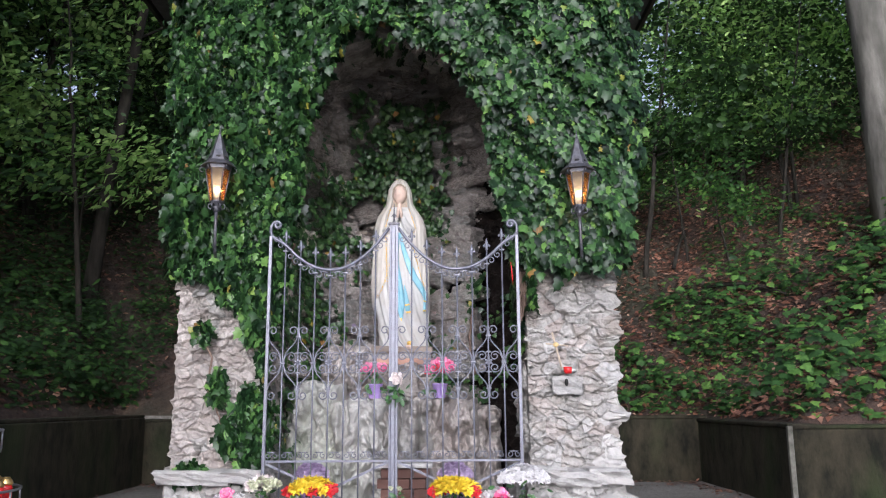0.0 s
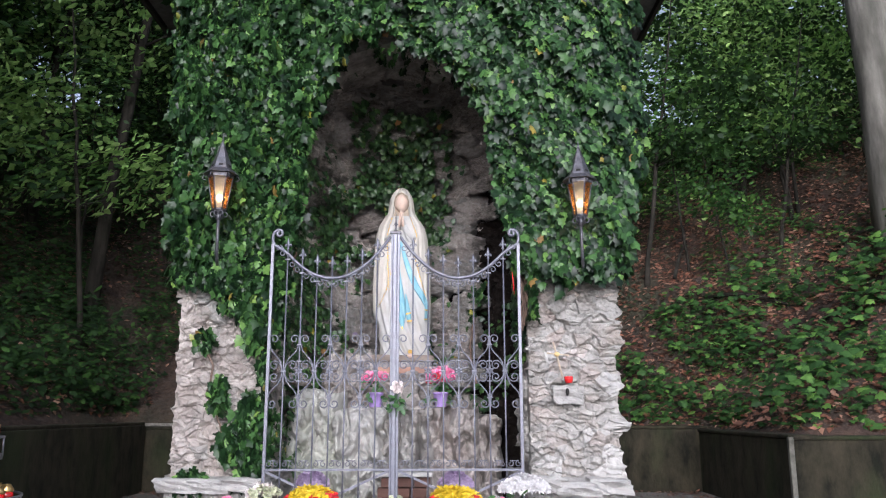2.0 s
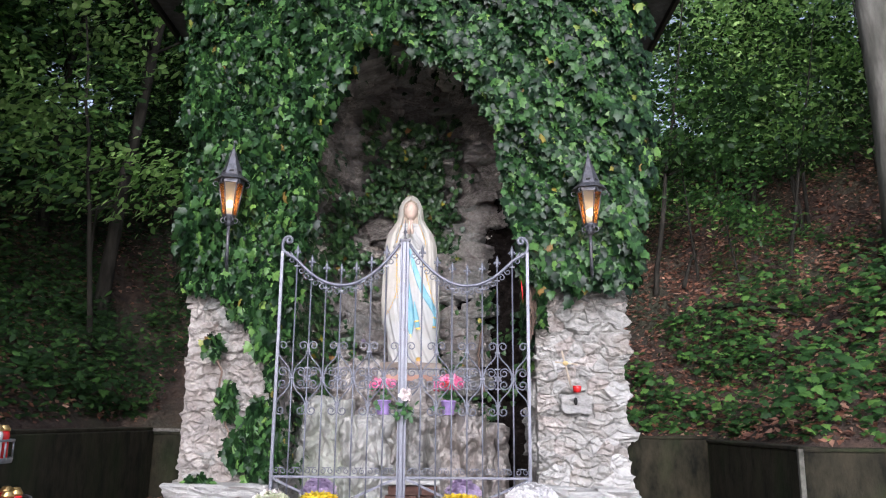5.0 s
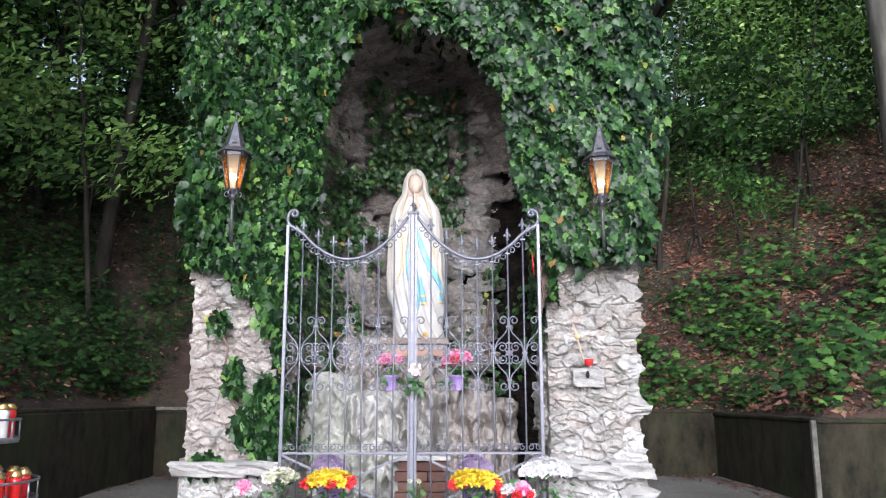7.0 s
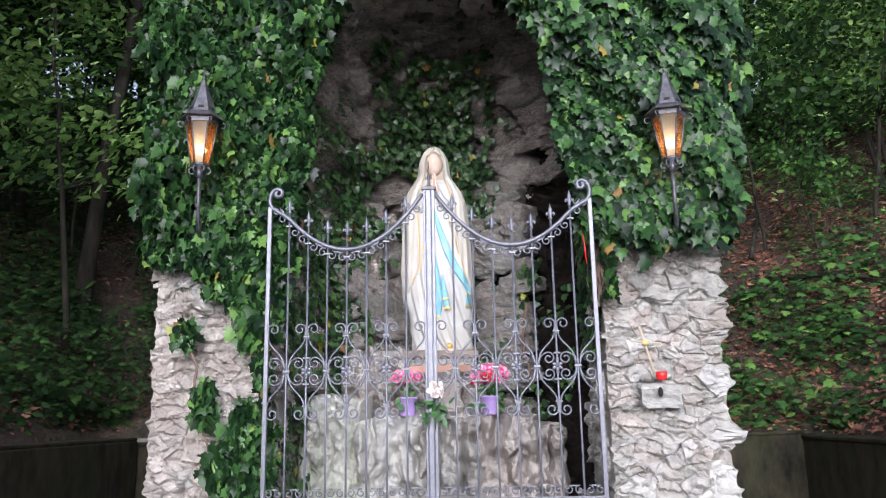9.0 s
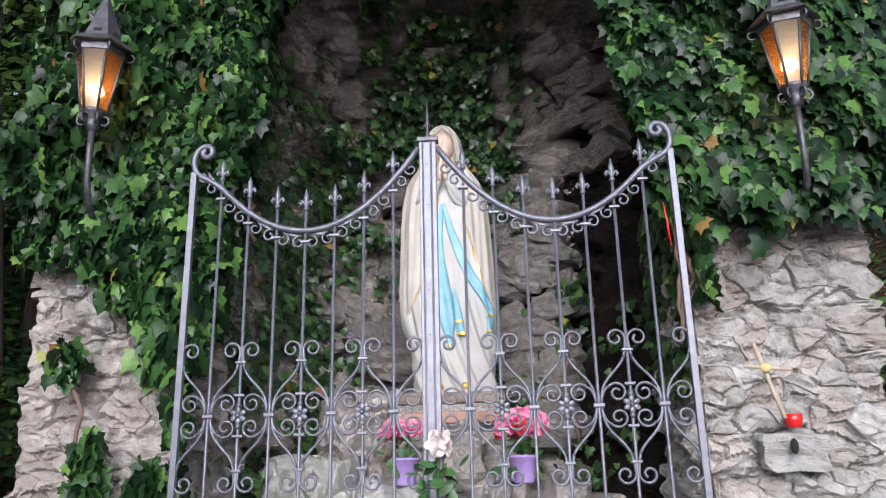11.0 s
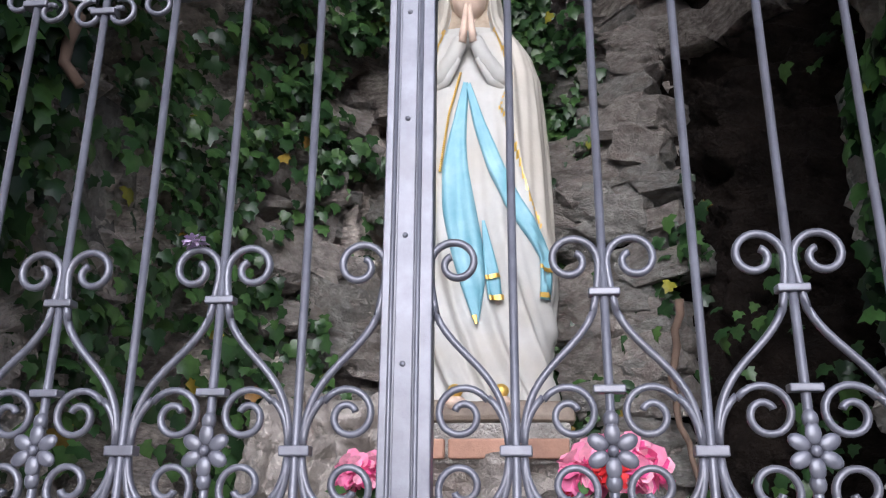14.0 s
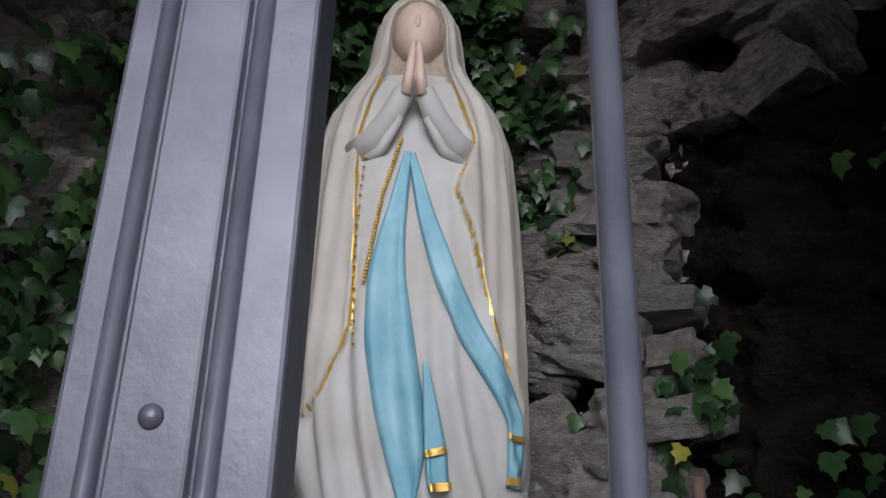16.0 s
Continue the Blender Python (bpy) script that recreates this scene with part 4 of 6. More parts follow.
def gate_leaf(side, label):
    g = thing("gate_leaf", (0, 0, 0), 0, label, "gate", "leaves of the iron gate")
    mid = side * 0.525
    xs = [side * (0.150 + PITCH * i) for i in range(7)]
    hinge = side * 1.027
    bm = bmesh.new()
    box(bm, hinge - 0.013, hinge + 0.013, -0.013, 0.013, 0.34, 2.70, 0.002)
    part("stile", bm, IRON, g, smooth=False)
    for i, x in enumerate(xs):
        d = abs(x - mid)
        tipz = 2.603 + 1.1 * d * d
        bm = sweep(bmesh.new(), [(x, 0, 0.36), (x, 0, 1.2), (x, 0, tipz - 0.10)], BAR_R, 10)
        bar = part("bar", bm, IRON, g)
        part("spearhead", SPEAR, None, g, m=pose(x, 0, tipz))
        even = i % 2 == 1
        if even:
            for z in (1.858, 1.725, 1.565, 1.432):
                part("collar", COLLAR, None, g, m=pose(x, 0, z))
            part("rosette", FLOWER, None, g, m=pose(x, 0, ZC))
            for k in (0, 1):
                for f in (0, 1):
                    part("scroll", SCROLLS[k][f], None, g, m=pose(x, 0, 0))
                    part("scroll", CURLS[k][f], None, g, m=pose(x, 0, 0))
        else:
            part("collar", COLLAR, None, g, m=pose(x, 0, ZC) @ Matrix.Diagonal((1, 1, 1.3, 1)))
    # half figures against the post and the hinge stile
    for x, k in ((side * 0.026, 1 if side > 0 else 0), (hinge, 0 if side > 0 else 1)):
        for f in (0, 1):
            part("scroll", SCROLLS[k][f], None, g, m=pose(x, 0, 0))
            part("scroll", CURLS[k][f], None, g, m=pose(x, 0, 0))
    # sagging top bar with its volute
    pts = [Vector((mid + side * d, 0, arch_z(d))) for d in np.linspace(-0.485, 0.36, 32)]
    vol = bez((side * 0.885, arch_z(0.36)), (side * 0.955, arch_z(0.36) + 0.072), (side * 1.022, 2.665), (side * 1.031, 2.735), 10)[1:]
    vol += bez((side * 1.031, 2.735), (side * 1.036, 2.79), (side * 1.012, 2.822), (side * 0.980, 2.822), 8)[1:]
    vol += [Vector((side * (0.978 - (0.030 - 0.018 * u) * math.sin(u * 6.2)), 0, 2.791 + (0.031 - 0.020 * u) * math.cos(u * 6.2))) for u in np.linspace(0.06, 1, 14)]
    bm = sweep(bmesh.new(), pts + vol, 0.0135, 8, flat=1.1)
    part("top_bar", bm, IRON, g)
    # scrolls below the top bar and along the lower rail
    marks = [side * 0.04] + xs + [hinge]
    for a, b in zip(marks, marks[1:]):
        c = (a + b) / 2
        slope = 2 * 1.53 * (c - mid)
        part("scroll", BAND, None, g, m=pose(c, 0, arch_z(abs(c - mid)) - 0.050, 0, -math.degrees(math.atan(slope)), 0) @ Matrix.Scale(1.14, 4))
        part("scroll", BAND, None, g, m=pose(c, 0, 0.915))
    for x in xs:
        part("collar", COLLAR, None, g, m=pose(x, 0, arch_z(abs(x - mid)) - 0.05))
    for z, h in ((0.87, 0.009), (0.40, 0.011)):
        bm = bmesh.new()
        box(bm, min(side * 0.035, hinge), max(side * 0.035, hinge), -0.010, 0.010, z - h, z + h, 0.002)
        part("rail", bm, IRON, g, smooth=False)
    for z0, z1 in ((0.86, 0.42), (0.42, 0.86)):
        bm = sweep(bmesh.new(), [(side * 0.04, 0.012, z0), (hinge, 0.012, z1)], 0.013, 4, flat=0.5)
        part("brace", bm, IRON, g, smooth=False)
    return g


gate_l = gate_leaf(-1, "grey wrought-iron gate leaf with scrolls and spearheads, closed")
gate_r = gate_leaf(1, "grey wrought-iron gate leaf with the middle post, closed")
# middle post: back bar, flat face, two round mouldings, rivets, cap and finial
X0, W = 0.002, 0.0362
bm = bmesh.new()
box(bm, X0 - W, X0 + W, -0.018, 0.014, 0.30, 2.785, 0.002)
box(bm, X0 - 0.0155, X0 + 0.0105, -0.0225, -0.016, 0.30, 2.78, 0.0015)
post = part("post", bm, IRON, gate_r, "flat grey iron post with mouldings", smooth=False)
for x in (X0 - 0.0215, X0 + 0.0155):
    bm = sweep(bmesh.new(), [(x, -0.0185, 0.30), (x, -0.0185, 1.5), (x, -0.0185, 2.78)], 0.0036, 10)
    part("moulding", bm, IRON, post)
for i in range(12):
    bm = bmesh.new()
    ball(bm, (X0 - 0.003, -0.0225, 0.655 + 0.184 * i), 0.0042, (1, 0.7, 1), 12, 8)
    part("rivet", bm, IRON, post)
bm = bmesh.new()
box(bm, X0 - 0.046, X0 + 0.046, -0.026, 0.022, 2.785, 2.806, 0.003)
part("cap", bm, IRON_DARK, post, smooth=False)
bm = lathe(bmesh.new(), [(0.012, 2.806), (0.015, 2.815), (0.008, 2.825), (0.006, 2.86), (0.013, 2.875), (0.006, 2.89), (0.005, 2.93), (0.0015, 2.985)], 8, (X0, -0.002, 0))
for s in (-1, 1):
    sweep(bm, [(X0 + s * 0.003, 0, 2.85), (X0 + s * 0.013, 0, 2.872), (X0 + s * 0.022, 0, 2.86)], 0.004, 6)
part("finial", bm, IRON_DARK, post)


# ---- statue: one plain shape ----
def statue():
    """One shape: cloak and veil as the outer shell, opened in front over the robe."""
    bm = bmesh.new()
    zs = np.concatenate([np.linspace(-0.03, 1.40, 96), np.linspace(1.41, 1.80, 40)])
    n = 220
    heights = [-0.03, 0.10, 0.20, 0.30, 0.39, 0.45, 0.65, 0.85, 1.07, 1.25, 1.36, 1.42, 1.47, 1.52, 1.60, 1.67, 1.73, 1.77, 1.80]
    left = [0.205, 0.205, 0.210, 0.225, 0.265, 0.285, 0.292, 0.284, 0.280, 0.264, 0.236, 0.200, 0.162, 0.142, 0.132, 0.120, 0.090, 0.060, 0.008]
    right = [0.275, 0.280, 0.288, 0.298, 0.310, 0.312, 0.306, 0.298, 0.284, 0.268, 0.236, 0.198, 0.160, 0.140, 0.130, 0.118, 0.088, 0.058, 0.008]
    depth = [0.19, 0.195, 0.20, 0.20, 0.20, 0.20, 0.20, 0.195, 0.19, 0.175, 0.155, 0.142, 0.134, 0.130, 0.130, 0.120, 0.092, 0.060, 0.008]
    hem_z = [0.42, 0.55, 0.70, 0.83, 0.96, 1.08, 1.24, 1.38, 1.46, 1.54, 1.62, 1.68, 1.73]
    hem_r = [0.330, 0.290, 0.232, 0.196, 0.166, 0.122, 0.170, 0.124, 0.096, 0.084, 0.084, 0.066, 0.0]
    hem_l = [0.300, 0.200, 0.140, 0.136, 0.140, 0.146, 0.150, 0.120, 0.096, 0.084, 0.084, 0.066, 0.0]

    def inside(x, z):
        """How far a place of the front lies inside the cloak's opening."""
        if z > 1.73:
            return -1.0
        return (np.interp(z, hem_z, hem_r) - x) if x > 0 else (np.interp(z, hem_z, hem_l) + x)

    def at(a, z):
        c, s = math.cos(a), math.sin(a)
        w = np.interp(z, heights, right if c > 0 else left)
        d = np.interp(z, heights, depth)
        x = w * c
        low = max(0.0, 1 - max(z, 0.0) / 1.1)
        cloak = 0.006 * math.sin(a * 13 + 2.0 * z) + 0.003 * math.sin(a * 29 - 3 * z)
        bend = x - 0.30 * (0.75 - z) ** 2 * (1 if z < 0.75 else -0.3)
        robe = (0.012 * math.sin(bend * 62 + 1.0) + 0.006 * math.sin(bend * 117 + 3 * z)) * (0.25 + low) + 0.018 * max(0.0, math.sin(bend * 21 - 4.2 * z)) * low
        k = min(1.0, max(0.0, inside(x, z) / 0.012)) if s < 0 else 0.0
        fold = cloak * (1 - k) * (1 if z < 1.5 else 0.5) + robe * k * (1 if z < 1.4 else 0)
        sink = k * (0.026 if z < 1.44 else 0.050)
        return Vector((x + fold * c, (d + fold - sink) * (abs(s) ** 0.85) * (1 if s > 0 else -1), z))

    rings = [[bm.verts.new(at(2 * math.pi * j / n, z)) for j in range(n)] for z in zs]
    for r0, r1, z in zip(rings, rings[1:], zs):
        for j in range(n):
            f = bm.faces.new((r0[j], r0[(j + 1) % n], r1[(j + 1) % n], r1[j]))
            c = f.calc_center_median()
            k = inside(c.x, c.z) if c.y < 0 else -1.0
            f.material_index = 0 if k > 0.009 else (3 if k > 0.002 and 0.5 < c.z < 1.45 and abs(c.x) < 0.26 else 1)
            if k > 0.012 and c.z > 1.47:
                f.material_index = 5
            if c.z < 0.40 and k < 0:
                f.material_index = 0
    bm.faces.new(list(reversed(rings[0])))
    bm.faces.new(rings[-1])
    around = np.linspace(math.pi, 2 * math.pi, 241)

    def front(x, z, out=0.006):
        p = min((at(a, z) for a in around), key=lambda q: abs(q.x - x))
        return Vector((x, p.y - out, z))

    def ribbon(line, widths, out, mi, thick=0.012, m=34):
        """A band lying on the front of the body: centre line (x, z), half widths."""
        t = np.linspace(0, 1, len(line))
        us = np.linspace(0, 1, m)
        lx, lz, ww = np.interp(us, t, [p[0] for p in line]), np.interp(us, t, [p[1] for p in line]), np.interp(us, t, widths)
        for arr in (lx, lz, ww):
            arr[1:-1] = (arr[:-2] + 2 * arr[1:-1] + arr[2:]) / 4
        prev = None
        for i in range(m):
            j, k = max(i - 1, 0), min(i + 1, m - 1)
            tx, tz = lx[k] - lx[j], lz[k] - lz[j]
            q = math.hypot(tx, tz) or 1
            nx, nz = -tz / q, tx / q
            ring = []
            # two long creases run down the band
            for s, lift in ((-1.0, -0.9), (-0.92, 0.5), (-0.62, 1.0), (-0.36, 0.35), (-0.08, 0.95), (0.22, 0.3), (0.55, 1.0), (0.90, 0.5), (1.0, -0.9)):
                b = front(lx[i] + nx * ww[i] * s, min(1.43, lz[i] + nz * ww[i] * s), out + thick * lift)
                ring.append(bm.verts.new(b))
            if prev:
                for c in range(len(ring) - 1):
                    f = bm.faces.new((prev[c], prev[c + 1], ring[c + 1], ring[c]))
                    f.material_index = mi
            prev = ring

    ribbon([(-0.010, 1.175), (-0.042, 0.94), (-0.050, 0.83), (-0.036, 0.68), (-0.006, 0.52), (0.014, 0.40), (0.024, 0.262)], [0.010, 0.034, 0.048, 0.060, 0.058, 0.044, 0.008], 0.012, 2, 0.014)
    ribbon([(0.000, 1.170), (0.042, 1.00), (0.100, 0.83), (0.160, 0.70), (0.235, 0.58), (0.272, 0.50), (0.268, 0.40), (0.262, 0.35)], [0.010, 0.024, 0.032, 0.034, 0.030, 0.024, 0.022, 0.018], 0.012, 2, 0.014)
    ribbon([(0.052, 0.62), (0.070, 0.50), (0.082, 0.42), (0.090, 0.34)], [0.006, 0.020, 0.026, 0.024], 0.022, 2, 0.012, 16)
    ribbon([(0.080, 0.425), (0.084, 0.410)], [0.026, 0.026], 0.036, 3, 0.006, 4)
    ribbon([(0.094, 0.352), (0.096, 0.334)], [0.026, 0.024], 0.036, 3, 0.006, 4)
    ribbon([(0.018, 0.285), (0.026, 0.255)], [0.010, 0.004], 0.024, 3, 0.006, 4)
    ribbon([(0.270, 0.470), (0.270, 0.455)], [0.024, 0.024], 0.026, 3, 0.006, 4)
    ribbon([(0.262, 0.372), (0.262, 0.355)], [0.020, 0.020], 0.026, 3, 0.006, 4)

    def blob(fn, mi):
        c0 = len(bm.faces)
        fn()
        bm.faces.ensure_lookup_table()
        for f in bm.faces[c0:]:
            f.material_index = mi

    # two strings of beads
    for k in range(44):
        u = k / 43
        blob(lambda: ball(bm, front(np.interp(u, [0, 0.4, 1], [-0.030, -0.070, -0.104]), 1.22 - 0.40 * u, 0.012), 0.0055, (1, 1, 1), 6, 4), 3)
        if k % 2 == 0:
            blob(lambda: ball(bm, front(-0.118 - 0.012 * math.sin(u * 3), 1.25 - 0.60 * u, 0.012), 0.0050, (1, 1, 1), 6, 4), 3)
    for s in (-1, 1):
        # sleeve, joined palm, foot with its rose
        blob(lambda: sweep(bm, [(s * 0.150, -0.100, 1.200), (s * 0.105, -0.140, 1.220), (s * 0.060, -0.175, 1.275), (s * 0.026, -0.196, 1.345)], 0.036, 14, taper=lambda u: 1.25 - 0.5 * u), 0)
        blob(lambda: sweep(bm, [(s * 0.135, -0.120, 1.165), (s * 0.080, -0.158, 1.190), (s * 0.036, -0.188, 1.270)], 0.018, 10, taper=lambda u: 1.0 - 0.3 * u), 0)
        blob(lambda: sweep(bm, [(s * 0.022, -0.205, 1.325), (s * 0.015, -0.213, 1.385), (s * 0.010, -0.208, 1.445), (s * 0.006, -0.200, 1.495)], 0.019, 12, flat=0.8, taper=lambda u: 1.1 - 0.6 * u, up=Vector((1, 0, 0))), 4)
        blob(lambda: ball(bm, (s * 0.075 + 0.03, -0.185, -0.01), 0.055, (0.7, 1.2, 0.5)), 4)
        blob(lambda: ball(bm, (s * 0.075 + 0.03, -0.215, 0.028), 0.026, (1, 0.8, 0.9)), 3)
    blob(lambda: lathe(bm, [(0.050, 1.40), (0.046, 1.49), (0.055, 1.54)], 16, (0, -0.040, 0)), 4)
    blob(lambda: ball(bm, (0, -0.050, 1.628), 0.1, (0.96, 0.80, 1.12), 24, 16), 5)
    blob(lambda: ball(bm, (0, -0.078, 1.605), 0.1, (0.72, 0.80, 1.02), 28, 20), 4)
    blob(lambda: ball(bm, (0, -0.152, 1.600), 0.014, (0.65, 0.8, 1.7)), 4)
    me = mesh_of("statue", bm, [ROBE, VEIL, SASH, GILT, FLESH, HAIR])
    ob = new("statue", me)
    ob.matrix_basis = pose(-0.048, 1.72, 1.885, 0, 0, 2)
    return tagged(ob, "painted plaster statue in white robe with blue sash", "statue")


statue()
plate = bmesh.new()
box(plate, -0.33, 0.33, -0.20, 0.24, -0.035, 0.035, 0.02)
bmesh.ops.subdivide_edges(plate, edges=plate.edges, cuts=5, use_grid_fill=True)
for v in plate.verts:
    v.co += Vector((v.co.x, v.co.y, 0)) * (rough3(v.co, 4) * 0.10) + Vector((0, 0, rough3(v.co, 6) * 0.008))
tagged(part("rock_plate", plate, ROCKBASE, m=pose(-0.02, 1.70, 1.850)), "brown painted rocky plate under the statue", "plate")

# ---- rock pedestal in the niche, courses of terracotta bricks under the statue ----
random.seed(3)
pedestal = thing("rock_pedestal", (0, 1.75, 0.28), 0, "pedestal of rough grey rock and terracotta bricks under the statue", "pedestal")


def crag_block(x0, x1, y0, y1, z0, z1, material, crag=0.16, cuts=16, seed=0.0):
    bm = bmesh.new()
    box(bm, x0, x1, y0, y1, z0, z1)
    bmesh.ops.subdivide_edges(bm, edges=bm.edges, cuts=cuts, use_grid_fill=True)
    c = Vector(((x0 + x1) / 2, (y0 + y1) / 2, (z0 + z1) / 2))
    for v in bm.verts:
        d = (v.co - c)
        d.z *= 0.3
        d.normalize()
        q = v.co + Vector((seed, seed * 2, 0))
        drip = 0.13 * abs(noise.noise(Vector((q.x * 6, q.y * 6, q.z * 1.4)))) + 0.05 * noise.noise(q * 9)
        v.co += d * ((craggy(q, 3.6) - 0.3) * crag * 0.8 + rough3(q, 3.5) * 0.06 + drip * 1.6)
    return mesh_of("rock", bm, material, False)


def drip_rock(x0, x1, y, z1, deep, material, seed, label="", z0=0.0, furrow=0.13, nx=64, nz=96):
    """Weathered rock: upright front with furrows and hollows, rounded crest, top running back."""
    rows = []
    for i in range(nz):
        v = i / (nz - 1)
        row = []
        for j in range(nx):
            u = j / (nx - 1)
            x = x0 + (x1 - x0) * u
            top = z1 + 0.07 * noise.noise(Vector((x * 4, seed, 0.0))) + 0.03 * noise.noise(Vector((x * 13, seed, 1.0)))
            r = 0.10
            if v < 0.70:
                z, back = z0 + (top - r - z0) * v / 0.70, 0.0
            elif v < 0.85:
                a = (v - 0.70) / 0.15 * math.pi / 2
                z, back = top - r + r * math.sin(a), r * (1 - math.cos(a))
            else:
                z, back = top, r + (deep - r) * (v - 0.85) / 0.15
            edge = abs(2 * u - 1)
            back += 0.30 * edge ** 6
            wx, wz = x + 0.04 * noise.noise(Vector((x * 5, z * 5, seed))), z + 0.05 * noise.noise(Vector((x * 4, z * 4, seed + 1)))
            f = abs(noise.noise(Vector((wx * 6.0, wz * 2.6, seed))))
            g = abs(noise.noise(Vector((wx * 13, wz * 8.0, seed + 5))))
            pit = max(0.0, noise.noise(Vector((wx * 8, wz * 6, seed + 9))) - 0.12)
            out = 0.08 * noise.noise(Vector((wx * 4, wz * 3.4, seed + 2))) - furrow * max(0.0, 1 - f * 5.0) - 0.030 * max(0.0, 1 - g * 4) - 3.4 * furrow * pit
            out += craggy((wx + seed, 0.0, wz), 5.5) * 0.06 + noise.noise(Vector((x * 21, z * 21, seed))) * 0.020 + noise.noise(Vector((x * 45, z * 45, seed))) * 0.008
            front = min(1.0, max(0.0, (0.9 - v) / 0.15))
            row.append((x + 0.02 * noise.noise(Vector((x * 8, z * 8, seed))), y + back - out * front, z + 0.03 * noise.noise(Vector((x * 7, back * 7, seed + 3))) * front))
        rows.append(row)
    return part("rock", grid_mesh("rock", np.array(rows), material, smooth=False), None, pedestal, label)


drip_rock(-0.68, -0.10, -0.76, 1.085, 0.85, ALGAE_STONE, 2.0, "furrowed grey rock with dark hollows")
drip_rock(-0.20, 0.32, -0.80, 1.075, 0.85, STONE, 14.0, "furrowed grey rock with dark hollows")
drip_rock(0.22, 0.74, -0.75, 1.09, 0.85, STONE_WARM, 23.0, "furrowed grey rock with dark hollows")
drip_rock(-1.14, -0.56, -0.60, 1.24, 0.8, ALGAE_STONE, 31.0, "smooth pale rock with green algae", furrow=0.05)
drip_rock(-0.86, -0.20, -0.28, 1.62, 0.6, STONE_WARM, 45.0, "pinkish grey rock beside the statue", 0.9, 0.07)
drip_rock(0.62, 0.98, -0.42, 0.98, 0.7, STONE_WARM, 52.0, "pinkish grey rock at the edge of the hollow")
part("rock", crag_block(-0.30, 0.32, -0.28, 0.35, 0.98, 1.41, STONE_WARM, 0.14, 14, 4.0), None, pedestal)
for k in range(3):
    bm = bmesh.new()
    box(bm, -0.285 + 0.19 * k, -0.285 + 0.19 * k + 0.178, -0.36, -0.10, 1.415, 1.475, 0.006)
    part("brick", bm, TERRACOTTA, pedestal, smooth=False)
part("mortar", box(bmesh.new(), -0.28, 0.28, -0.33, 0.3, 1.40, 1.525, 0.01), MORTAR, pedestal, smooth=False)

shelf = thing("stone_shelf", (0.05, 0.55, 0.28), 0, "whitish stone shelf on old red bricks behind the gate", "shelf")
bm = bmesh.new()
box(bm, -0.26, 0.26, -0.14, 0.2, 0.50, 0.54, 0.012)
part("slab", bm, WHITE_STONE, shelf, smooth=False)
for r in range(6):
    for c in range(3):
        bm = bmesh.new()
        x = -0.21 + 0.14 * c + (0.03 if r % 2 else 0)
        box(bm, x, x + 0.132, -0.10, 0.02, 0.0 + 0.083 * r, 0.076 + 0.083 * r, 0.004)
        part("brick", bm, BRICKRED, shelf, smooth=False)


